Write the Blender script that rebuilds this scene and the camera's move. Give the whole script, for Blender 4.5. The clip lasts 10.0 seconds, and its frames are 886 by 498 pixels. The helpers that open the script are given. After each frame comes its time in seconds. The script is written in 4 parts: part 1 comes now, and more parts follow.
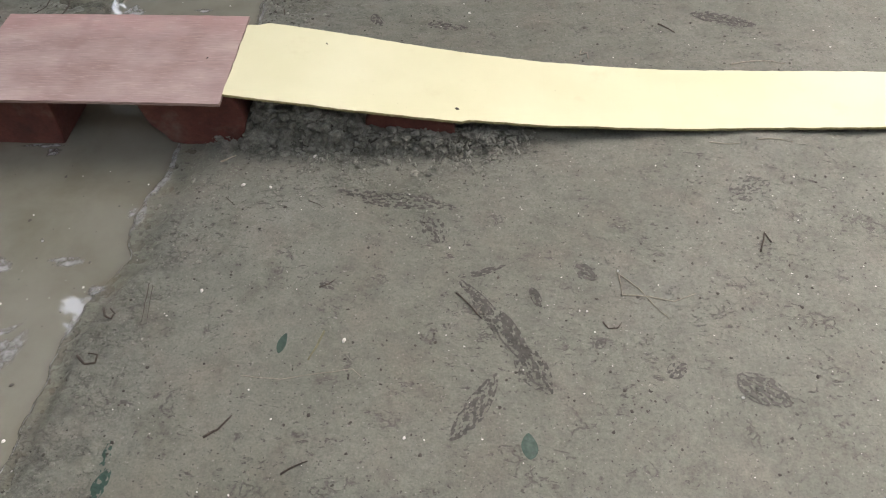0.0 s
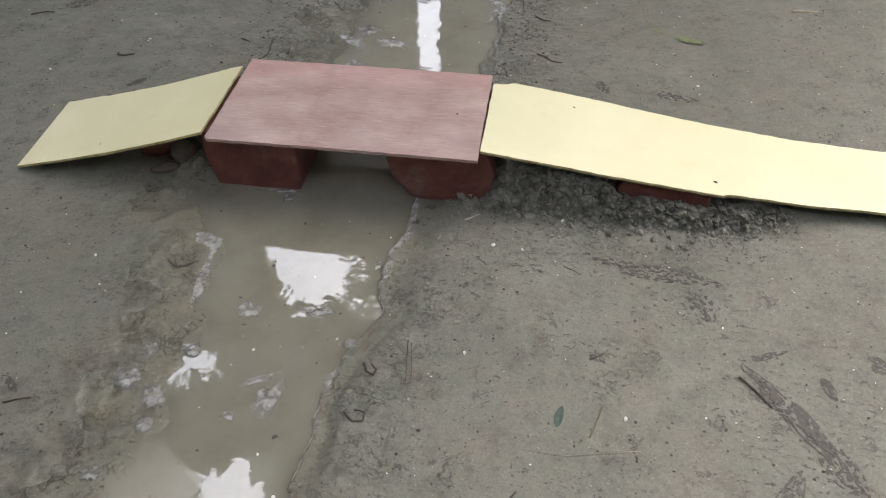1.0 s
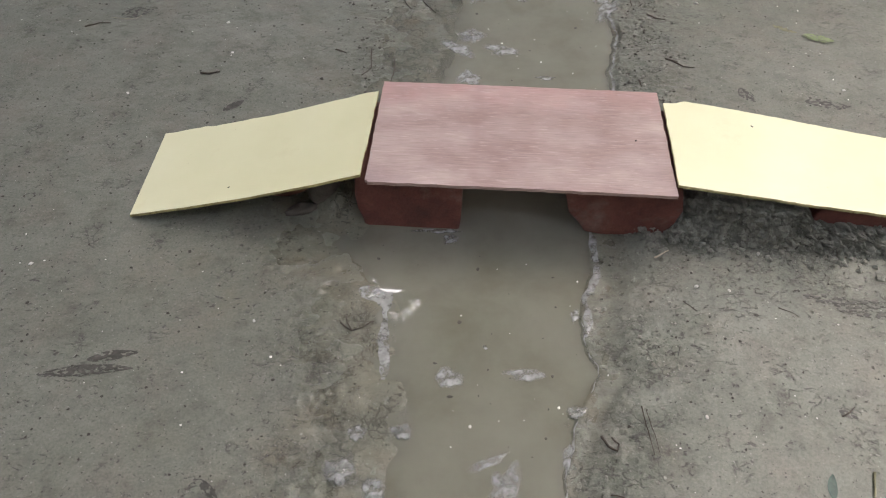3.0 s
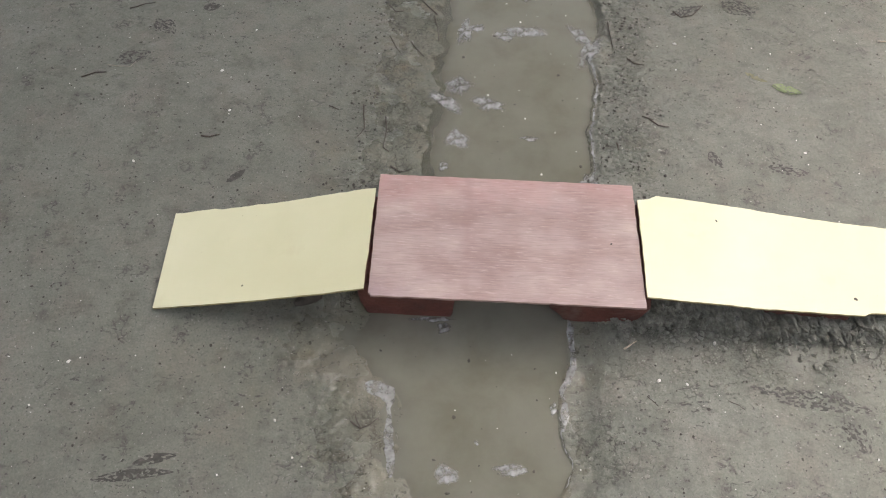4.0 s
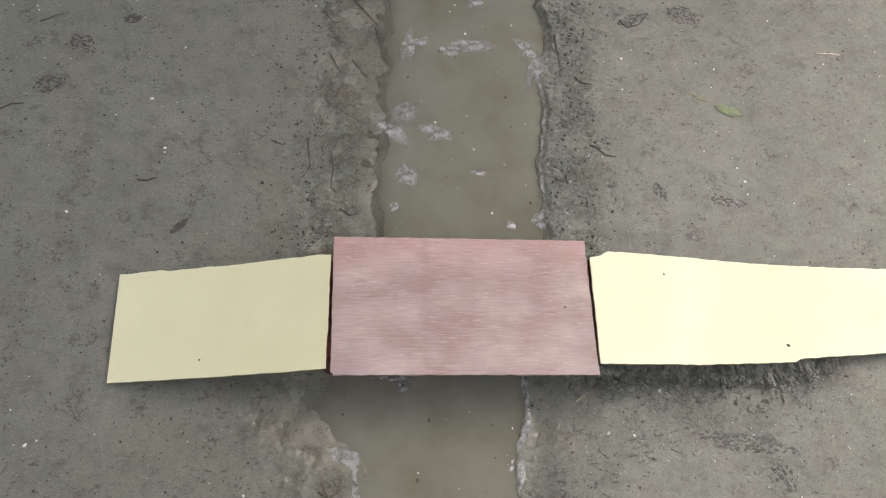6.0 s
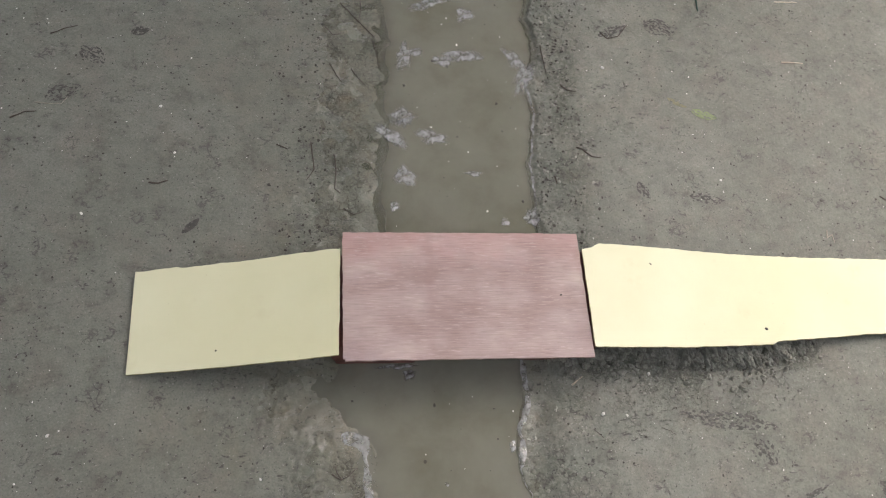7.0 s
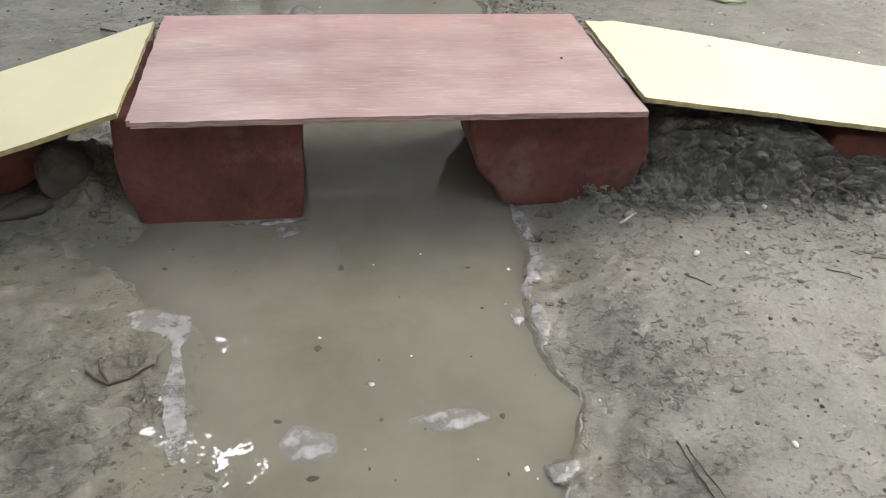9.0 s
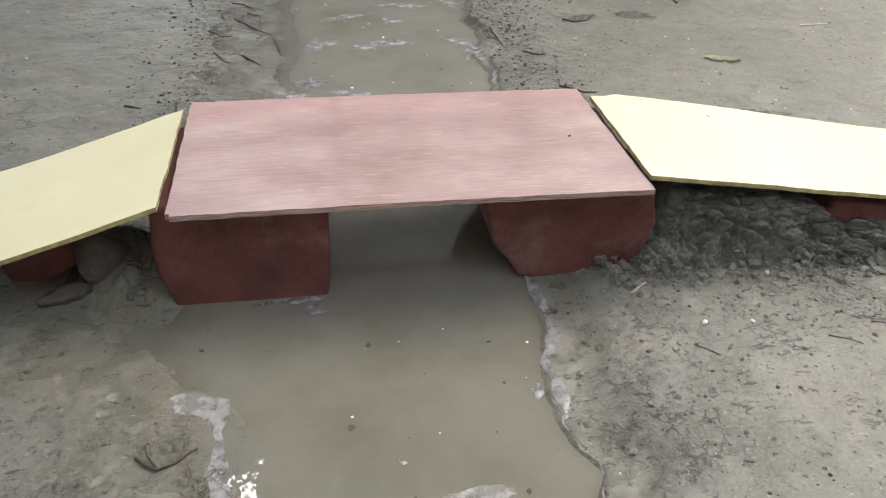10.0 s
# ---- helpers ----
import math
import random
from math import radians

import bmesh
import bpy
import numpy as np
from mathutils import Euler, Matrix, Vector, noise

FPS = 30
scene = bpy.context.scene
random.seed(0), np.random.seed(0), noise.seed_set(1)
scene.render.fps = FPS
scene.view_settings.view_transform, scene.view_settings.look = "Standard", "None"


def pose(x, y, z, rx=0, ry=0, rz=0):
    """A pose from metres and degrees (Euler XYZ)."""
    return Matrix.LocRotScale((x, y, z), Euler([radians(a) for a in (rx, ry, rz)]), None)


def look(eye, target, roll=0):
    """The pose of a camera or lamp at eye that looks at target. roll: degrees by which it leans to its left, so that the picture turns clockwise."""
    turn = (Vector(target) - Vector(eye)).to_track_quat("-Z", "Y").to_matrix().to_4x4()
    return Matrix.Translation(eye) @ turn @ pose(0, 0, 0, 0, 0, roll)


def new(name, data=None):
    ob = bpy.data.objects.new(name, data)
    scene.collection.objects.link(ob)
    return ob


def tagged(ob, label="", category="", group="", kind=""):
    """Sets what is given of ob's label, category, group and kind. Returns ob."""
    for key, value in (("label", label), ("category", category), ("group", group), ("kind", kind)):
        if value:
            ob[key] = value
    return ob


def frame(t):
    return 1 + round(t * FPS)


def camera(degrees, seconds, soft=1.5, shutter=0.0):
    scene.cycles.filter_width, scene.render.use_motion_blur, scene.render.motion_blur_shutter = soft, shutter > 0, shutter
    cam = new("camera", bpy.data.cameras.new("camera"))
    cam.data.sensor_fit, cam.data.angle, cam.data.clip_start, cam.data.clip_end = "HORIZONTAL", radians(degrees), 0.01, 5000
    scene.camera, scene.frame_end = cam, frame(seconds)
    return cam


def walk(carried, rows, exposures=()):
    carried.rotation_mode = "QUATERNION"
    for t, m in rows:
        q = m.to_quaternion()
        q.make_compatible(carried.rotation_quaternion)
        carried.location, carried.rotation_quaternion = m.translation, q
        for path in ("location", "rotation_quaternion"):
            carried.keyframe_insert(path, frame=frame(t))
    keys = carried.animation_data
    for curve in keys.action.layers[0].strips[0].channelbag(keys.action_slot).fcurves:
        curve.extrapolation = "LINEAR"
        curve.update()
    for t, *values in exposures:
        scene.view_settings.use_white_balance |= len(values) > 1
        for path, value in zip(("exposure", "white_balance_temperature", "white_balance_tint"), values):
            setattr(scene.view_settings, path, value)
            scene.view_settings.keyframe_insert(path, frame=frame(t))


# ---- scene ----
cam = camera(57.3, 10.0, soft=1.1)
PATH = [
    (0, (0.453, -0.748, 0.625), (0.319, 0.548, -0.892), -3.0),
    (0.5, (0.336, -0.739, 0.633), (0.14, 0.606, -0.833), -2.0),
    (1, (0.236, -0.747, 0.601), (-0.028, 0.66, -0.795), -2.1),
    (1.5, (0.145, -0.711, 0.56), (-0.137, 0.669, -0.859), -2.1),
    (2, (0.1, -0.688, 0.546), (-0.175, 0.687, -0.88), -3.1),
    (2.5, (0.031, -0.672, 0.563), (-0.159, 0.714, -0.866), -1.6),
    (2.7, (-0.008, -0.671, 0.57), (-0.157, 0.72, -0.859), -1.0),
    (3.8, (-0.05, -0.544, 0.804), (-0.079, 0.562, -0.861), 1.3),
    (4, (-0.063, -0.502, 0.846), (-0.082, 0.561, -0.848), 1.7),
    (4.5, (-0.161, -0.414, 0.883), (-0.069, 0.484, -0.902), 7.0),
    (5, (-0.171, -0.352, 0.924), (-0.017, 0.493, -0.882), 10.6),
    (5.5, (-0.138, -0.297, 0.94), (0.052, 0.488, -0.89), 13.5),
    (6, (-0.117, -0.296, 0.953), (0.08, 0.468, -0.885), 14.1),
    (6.2, (-0.117, -0.309, 0.96), (0.079, 0.452, -0.879), 14.1),
    (7.3, (-0.179, -0.389, 0.99), (0.128, 0.518, -0.766), 15.8),
    (7.5, (-0.171, -0.429, 0.94), (0.142, 0.568, -0.765), 13.5),
    (7.7, (-0.146, -0.473, 0.84), (0.16, 0.558, -0.846), 11.9),
    (7.9, (-0.108, -0.507, 0.697), (0.192, 0.659, -0.9), 9.4),
    (8, (-0.09, -0.51, 0.626), (0.198, 0.735, -0.912), 8.1),
    (8.2, (-0.076, -0.505, 0.466), (0.214, 0.904, -0.923), 6.1),
    (8.3, (-0.071, -0.5, 0.406), (0.213, 0.961, -0.931), 5.0),
    (8.5, (-0.065, -0.501, 0.331), (0.212, 1.022, -0.935), 4.0),
    (9, (-0.044, -0.501, 0.289), (0.238, 1.093, -0.886), 3.1),
    (9.5, (-0.05, -0.5, 0.302), (0.236, 1.123, -0.831), 1.8),
    (10, (-0.059, -0.504, 0.328), (0.228, 1.132, -0.787), 1.7),
]
EXPOSURES = [(0.0, 2.62), (1.0, 2.68), (5.0, 2.90), (6.2, 2.78), (7.5, 2.66), (8.0, 2.92), (8.5, 3.20), (10.0, 3.20)]
walk(cam, [(t, look(eye, target, roll)) for t, eye, target, roll in PATH], exposures=EXPOSURES)

# ---- world and light: bright overcast sky, open to the north-east, shut in elsewhere by houses and trees, several of them added unseen to block it ----
world = bpy.data.worlds.new("overcast")
scene.world = world
world.use_nodes = True
wn = world.node_tree.nodes
sky = wn.new("ShaderNodeTexSky")
sky.sky_type = "NISHITA"
sky.sun_disc = False
sky.sun_elevation = radians(62)
sky.sun_rotation = radians(35)
sky.air_density, sky.dust_density, sky.ozone_density = 1.0, 4.0, 1.0
pale = wn.new("ShaderNodeHueSaturation")
pale.inputs["Saturation"].default_value = 0.5
world.node_tree.links.new(sky.outputs[0], pale.inputs["Color"])
haze = wn.new("ShaderNodeMix")
haze.data_type, haze.blend_type = "RGBA", "MULTIPLY"
haze.inputs[0].default_value = 1.0
haze.inputs[7].default_value = (1.04, 1.0, 0.965, 1)
world.node_tree.links.new(pale.outputs[0], haze.inputs[6])
world.node_tree.links.new(haze.outputs[2], wn["Background"].inputs[0])
wn["Background"].inputs[1].default_value = 0.15

sun = new("sun", bpy.data.lights.new("sun", "SUN"))
sun.data.energy, sun.data.angle, sun.data.color = 0.18, radians(44), (1.0, 0.995, 0.98)
sun.matrix_world = look((1.9, 2.7, 6.2), (0, 0, 0))

WATER = -0.004          # level of the water surface


# ---- materials ----
class Nodes:
    """A node material with short ways to add nodes."""

    def __init__(self, name):
        self.mat = bpy.data.materials.new(name)
        self.mat.use_nodes = True
        self.tree = self.mat.node_tree
        self.bsdf = self.tree.nodes["Principled BSDF"]
        self.out = self.tree.nodes["Material Output"]
        self.co = self.tree.nodes.new("ShaderNodeTexCoord").outputs["Object"]

    def add(self, kind, **props):
        n = self.tree.nodes.new(kind)
        for k, v in props.items():
            n.inputs[k.replace("_", " ")].default_value = v
        return n

    def link(self, a, b):
        self.tree.links.new(a, b)

    def coords(self, scale=(1, 1, 1), rot=(0, 0, 0)):
        m = self.add("ShaderNodeMapping", Scale=scale, Rotation=rot)
        self.link(self.co, m.inputs["Vector"])
        return m.outputs[0]

    def noise(self, scale, detail=6.0, rough=0.6, coords=None, distortion=0.0):
        n = self.add("ShaderNodeTexNoise", Scale=scale, Detail=detail, Roughness=rough, Distortion=distortion)
        self.link(coords or self.co, n.inputs["Vector"])
        return n.outputs["Fac"]

    def ramp(self, fac, stops):
        r = self.tree.nodes.new("ShaderNodeValToRGB")
        while len(r.color_ramp.elements) < len(stops):
            r.color_ramp.elements.new(0.5)
        for e, (p, c) in zip(r.color_ramp.elements, stops):
            e.position = p
            e.color = (*c, 1) if len(c) == 3 else (c[0], c[0], c[0], 1)
        self.link(fac, r.inputs[0])
        return r.outputs[0]

    def mix(self, fac, a, b, mode="MIX"):
        m = self.tree.nodes.new("ShaderNodeMix")
        m.data_type, m.blend_type = "RGBA", mode
        for sock, v in ((m.inputs[0], fac), (m.inputs[6], a), (m.inputs[7], b)):
            if isinstance(v, bpy.types.NodeSocket):
                self.link(v, sock)
            elif isinstance(v, tuple):
                sock.default_value = (*v, 1)
            else:
                sock.default_value = v
        return m.outputs[2]

    def math(self, op, a, b=0.0):
        m = self.tree.nodes.new("ShaderNodeMath")
        m.operation = op
        for sock, v in zip(m.inputs, (a, b)):
            if isinstance(v, bpy.types.NodeSocket):
                self.link(v, sock)
            else:
                sock.default_value = v
        return m.outputs[0]

    def attr(self, name):
        a = self.tree.nodes.new("ShaderNodeAttribute")
        a.attribute_name = name
        return a.outputs["Fac"]

    def bump(self, height, distance, strength=1.0, normal=None):
        b = self.add("ShaderNodeBump", Strength=strength, Distance=distance)
        self.link(height, b.inputs["Height"])
        if normal:
            self.link(normal, b.inputs["Normal"])
        return b.outputs[0]

    def set(self, color=None, rough=None, normal=None, **more):
        for key, v in (("Base Color", color), ("Roughness", rough), ("Normal", normal), *((k.replace("_", " "), v) for k, v in more.items())):
            if v is None:
                continue
            if isinstance(v, bpy.types.NodeSocket):
                self.link(v, self.bsdf.inputs[key])
            elif isinstance(v, tuple):
                self.bsdf.inputs[key].default_value = (*v, 1)
            else:
                self.bsdf.inputs[key].default_value = v
        return self.mat


def mud_material():
    n = Nodes("grey_river_mud")
    broad = n.noise(6.0, 5, 0.62)
    mid = n.noise(38.0, 6, 0.66)
    grain = n.noise(430.0, 4, 0.7)
    wet, moist_dim, coarse = n.attr("wet"), n.attr("moist_dim"), n.attr("coarse")
    dry = n.ramp(broad, [(0.30, (0.130, 0.134, 0.111)), (0.50, (0.150, 0.154, 0.128)), (0.72, (0.173, 0.176, 0.149))])
    tint = n.ramp(n.noise(17.0, 4, 0.6), [(0.48, (0.0,)), (0.68, (0.8,))])
    color = n.mix(tint, dry, (0.160, 0.151, 0.126))
    color = n.mix(0.8, color, n.ramp(mid, [(0.30, (0.74,)), (0.46, (0.98,)), (0.70, (1.14,))]), "MULTIPLY")
    color = n.mix(0.85, color, n.ramp(grain, [(0.28, (0.68,)), (0.50, (1.0,)), (0.76, (1.26,))]), "MULTIPLY")
    # damp blotches with a speckled rim; the mask also carries shade painted on the banks
    speckle = n.ramp(n.noise(150.0, 5, 0.7), [(0.36, (1.0,)), (0.58, (0.35,))])
    color = n.mix(n.math("MULTIPLY", moist_dim, speckle), color, (0.56, 0.54, 0.50), "MULTIPLY")
    rust = n.ramp(n.noise(19.0, 4, 0.6), [(0.50, (0.0,)), (0.68, (1.0,))])
    color = n.mix(n.math("MULTIPLY", rust, n.math("MULTIPLY", wet, 0.75)), color, (0.150, 0.127, 0.090))
    color = n.mix(n.math("MULTIPLY", wet, 0.7), color, (0.86, 0.83, 0.75), "MULTIPLY")
    # silt film, lightened to offset the shade below the water surface
    color = n.mix(n.attr("silt"), color, (0.178, 0.171, 0.134))
    # crumbs: light and shade of their relief put into the colour, strongest in the trodden strips
    crumbs = n.ramp(n.noise(165.0, 8, 0.75, distortion=0.3), [(0.34, (0.60,)), (0.45, (0.95,)), (0.58, (1.10,)), (0.68, (1.45,))])
    color = n.mix(n.math("MAXIMUM", n.math("MULTIPLY", coarse, 0.85), 0.22), color, crumbs, "MULTIPLY")
    # dark specks, short gouges and cracks, the shade in their hollows put into the colour
    dark = n.ramp(n.noise(230.0, 3, 0.6), [(0.64, (0.0,)), (0.675, (0.75,))])
    trodden = n.ramp(n.noise(13.0, 5, 0.65), [(0.46, (0.0,)), (0.57, (1.0,))])
    for turn, size in ((0.5, (75, 150, 90)), (1.6, (70, 170, 90)), (2.5, (90, 190, 90))):
        gouge = n.ramp(n.noise(1.0, 4, 0.6, n.coords(size, (0, 0, turn)), 0.6), [(0.635, (0.0,)), (0.675, (0.75,))])
        dark = n.math("MAXIMUM", dark, n.math("MULTIPLY", gouge, trodden))
    warp = n.tree.nodes.new("ShaderNodeVectorMath")
    warp.operation = "MULTIPLY_ADD"
    turb = n.add("ShaderNodeTexNoise", Scale=70.0, Detail=4.0)
    n.link(n.co, turb.inputs["Vector"])
    n.link(turb.outputs["Color"], warp.inputs[0])
    warp.inputs[1].default_value = (0.022, 0.022, 0.022)
    n.link(n.co, warp.inputs[2])
    cells = n.add("ShaderNodeTexVoronoi", Scale=85.0, Randomness=1.0)
    cells.feature = "DISTANCE_TO_EDGE"
    n.link(warp.outputs[0], cells.inputs["Vector"])
    line = n.ramp(cells.outputs["Distance"], [(0.0, (0.85,)), (0.13, (0.0,))])
    sparse = n.ramp(n.noise(26.0, 4, 0.65), [(0.585, (0.0,)), (0.635, (0.9,))])
    dense = n.math("MULTIPLY", coarse, n.ramp(n.noise(48.0, 4, 0.65), [(0.45, (0.0,)), (0.55, (1.0,))]))
    crack = n.math("MULTIPLY", line, n.math("MAXIMUM", sparse, dense))
    dark = n.math("MAXIMUM", dark, n.math("MULTIPLY", crack, 0.82))
    color = n.mix(dark, color, (0.040, 0.037, 0.031))
    pale = n.ramp(n.noise(330.0, 3, 0.55), [(0.67, (0.0,)), (0.72, (1.0,))])
    color = n.mix(n.math("MULTIPLY", pale, 0.5), color, (0.36, 0.35, 0.32))
    rough = n.ramp(n.math("ADD", n.math("MULTIPLY", wet, 0.8), n.math("MULTIPLY", mid, 0.25)), [(0.0, (0.62,)), (0.35, (0.44,)), (1.0, (0.11,))])
    deep = n.math("MULTIPLY_ADD", coarse, 0.62)
    deep.node.inputs[2].default_value = 0.10
    lumps = n.add("ShaderNodeBump", Distance=0.0050)
    n.link(n.noise(190.0, 9, 0.74), lumps.inputs["Height"])
    n.link(deep, lumps.inputs["Strength"])
    normal = n.bump(grain, 0.0008, 0.5, lumps.outputs[0])
    sunk = n.math("SUBTRACT", 1.0, dark)
    normal = n.bump(sunk, 0.0012, 0.8, normal)
    return n.set(color, rough, normal, Specular_IOR_Level=0.45)


def clod_material():
    n = Nodes("crumbly_damp_mud")
    color = n.ramp(n.noise(70.0, 6, 0.65), [(0.30, (0.095, 0.094, 0.078)), (0.50, (0.205, 0.204, 0.172)), (0.70, (0.340, 0.338, 0.290))])
    color = n.mix(0.8, color, n.ramp(n.noise(520.0, 4, 0.7), [(0.30, (0.62,)), (0.5, (1.0,)), (0.72, (1.25,))]), "MULTIPLY")
    normal = n.bump(n.noise(240.0, 8, 0.75), 0.004, 0.8)
    return n.set(color, 0.55, normal)


def water_material():
    """Turbid silt water: scattering silt below a glossy surface, clearer where it is shallow."""
    n = Nodes("silty_water")
    t = n.tree
    silt = n.ramp(n.noise(11.0, 7, 0.62, distortion=0.15), [(0.32, (0.158, 0.152, 0.116)), (0.50, (0.190, 0.185, 0.149)), (0.70, (0.212, 0.207, 0.171))])
    body = n.add("ShaderNodeBsdfDiffuse")
    n.link(silt, body.inputs["Color"])
    clear = n.add("ShaderNodeBsdfTransparent", Color=(0.95, 0.92, 0.84, 1))
    turbid = n.tree.nodes.new("ShaderNodeMixShader")
    n.link(n.attr("turbid"), turbid.inputs[0])
    n.link(clear.outputs[0], turbid.inputs[1])
    n.link(body.outputs[0], turbid.inputs[2])
    ripple = n.math("ADD", n.noise(26.0, 2, 0.45, distortion=0.6), n.math("MULTIPLY", n.noise(120.0, 2, 0.5), 0.12))
    normal = n.bump(ripple, 0.0010, 0.30)
    gloss = n.add("ShaderNodeBsdfGlossy", Roughness=0.012)
    n.link(normal, gloss.inputs["Normal"])
    fres = n.add("ShaderNodeFresnel", IOR=2.15)
    n.link(normal, fres.inputs["Normal"])
    top = t.nodes.new("ShaderNodeMixShader")
    n.link(fres.outputs[0], top.inputs[0])
    n.link(turbid.outputs[0], top.inputs[1])
    n.link(gloss.outputs[0], top.inputs[2])
    n.link(top.outputs[0], n.out.inputs["Surface"])
    return n.mat


def foam_material():
    n = Nodes("grey_scum_foam")
    color = n.ramp(n.noise(90.0, 4, 0.5), [(0.30, (0.25, 0.248, 0.236)), (0.55, (0.34, 0.338, 0.332)), (0.75, (0.46, 0.46, 0.465))])
    cells = n.add("ShaderNodeTexVoronoi", Scale=420.0)
    n.link(n.co, cells.inputs["Vector"])
    alpha = n.ramp(n.noise(110.0, 5, 0.65), [(0.34, (0.22,)), (0.58, (0.82,))])
    return n.set(color, 0.22, n.bump(cells.outputs["Distance"], 0.0004, 0.5), Alpha=n.math("MULTIPLY", alpha, n.ramp(n.attr("rim"), [(0.70, (1.0,)), (1.0, (0.25,))])), Specular_IOR_Level=0.5)


def bubble_material():
    n = Nodes("bubble_film")
    clear = n.add("ShaderNodeBsdfTransparent", Color=(0.95, 0.95, 0.94, 1))
    milky = n.add("ShaderNodeBsdfDiffuse", Color=(0.55, 0.54, 0.52, 1))
    gloss = n.add("ShaderNodeBsdfGlossy", Roughness=0.03)
    a, b = n.tree.nodes.new("ShaderNodeMixShader"), n.tree.nodes.new("ShaderNodeMixShader")
    fres = n.add("ShaderNodeFresnel", IOR=1.30)
    a.inputs[0].default_value = 0.10
    n.link(clear.outputs[0], a.inputs[1])
    n.link(milky.outputs[0], a.inputs[2])
    n.link(fres.outputs[0], b.inputs[0])
    n.link(a.outputs[0], b.inputs[1])
    n.link(gloss.outputs[0], b.inputs[2])
    n.link(b.outputs[0], n.out.inputs["Surface"])
    return n.mat


def deck_material():
    """Thin plywood with a worn pinkish red stain, grain along x."""
    n = Nodes("red_stained_plywood")
    grain = n.noise(1.0, 4, 0.62, n.coords((34, 560, 40), (0, 0, 0.03)), 0.03)
    pores = n.noise(1.0, 3, 0.6, n.coords((70, 620, 60), (0, 0, -0.05)), 0.05)
    cloud = n.noise(15.0, 3, 0.5, n.coords((1.0, 1.5, 1)))
    base = n.ramp(cloud, [(0.32, (0.275, 0.188, 0.178)), (0.50, (0.338, 0.246, 0.233)), (0.68, (0.405, 0.315, 0.296))])
    dull = n.ramp(n.noise(8.5, 4, 0.6, n.coords((0.8, 1.6, 1))), [(0.48, (0.0,)), (0.68, (0.32,))])
    base = n.mix(dull, base, (0.295, 0.222, 0.232))
    sx = n.add("ShaderNodeSeparateXYZ")
    n.link(n.co, sx.inputs[0])
    fresh = n.ramp(n.math("ADD", sx.outputs[1], n.math("MULTIPLY", n.noise(24.0, 4, 0.6), 0.09)), [(0.075, (0.0,)), (0.125, (0.55,))])
    base = n.mix(fresh, base, (0.395, 0.222, 0.210))
    streak = n.ramp(grain, [(0.32, (0.80,)), (0.47, (1.0,)), (0.66, (1.15,))])
    color = n.mix(0.75, base, streak, "MULTIPLY")
    color = n.mix(n.ramp(pores, [(0.58, (0.0,)), (0.70, (0.38,))]), color, (0.58, 0.455, 0.425))
    color = n.mix(n.ramp(pores, [(0.28, (0.35,)), (0.37, (0.0,))]), color, (0.215, 0.135, 0.140))
    seam = n.math("ABSOLUTE", n.math("ADD", sx.outputs[0], 0.045))
    seam = n.ramp(n.math("ADD", seam, n.math("MULTIPLY", n.noise(70.0, 4, 0.6), 0.02)), [(0.010, (1.0,)), (0.019, (0.0,))])
    color = n.mix(n.math("MULTIPLY", seam, 0.35), color, (0.27, 0.175, 0.170))
    near = n.math("ADD", n.math("MULTIPLY", sx.outputs[0], 1.2), n.math("MULTIPLY", sx.outputs[1], 2.2))
    corner = n.ramp(n.math("MULTIPLY", n.math("ADD", n.math("ADD", near, n.math("MULTIPLY", n.noise(35.0, 4, 0.6), 0.16)), 0.21), -8.0), [(0.0, (0.0,)), (0.9, (1.0,))])
    color = n.mix(n.math("MULTIPLY", corner, 0.6), color, (0.27, 0.205, 0.225))
    normal = n.bump(grain, 0.0005, 0.5)
    return n.set(color, n.ramp(grain, [(0.3, (0.48,)), (0.7, (0.64,))]), normal, Specular_IOR_Level=0.4)


def ply_edge_material():
    n = Nodes("dirty_plywood_edge")
    color = n.ramp(n.noise(1.0, 4, 0.6, n.coords((60, 60, 900))), [(0.3, (0.16, 0.10, 0.09)), (0.7, (0.42, 0.31, 0.27))])
    return n.set(color, 0.8, n.bump(n.noise(300.0), 0.0006, 0.6))


def ramp_material():
    n = Nodes("cream_laminate")
    color = n.ramp(n.noise(6.0, 4, 0.55), [(0.30, (0.600, 0.580, 0.375)), (0.55, (0.640, 0.620, 0.420)), (0.75, (0.675, 0.655, 0.460))])
    stain = n.ramp(n.noise(22.0, 5, 0.6), [(0.62, (0.0,)), (0.80, (0.35,))])
    color = n.mix(stain, color, (0.52, 0.46, 0.27))
    dots = n.ramp(n.noise(240.0, 2, 0.5), [(0.76, (0.0,)), (0.80, (0.7,))])
    color = n.mix(dots, color, (0.30, 0.25, 0.14))
    return n.set(color, n.ramp(n.noise(15.0), [(0.3, (0.42,)), (0.7, (0.58,))]), n.bump(n.noise(28.0, 3, 0.5), 0.0008, 0.3))


def ramp_edge_material():
    n = Nodes("raw_fibreboard_edge")
    color = n.ramp(n.noise(180.0, 4, 0.6), [(0.3, (0.20, 0.17, 0.07)), (0.7, (0.42, 0.38, 0.19))])
    return n.set(color, 0.85, n.bump(n.noise(400.0), 0.0005, 0.6))


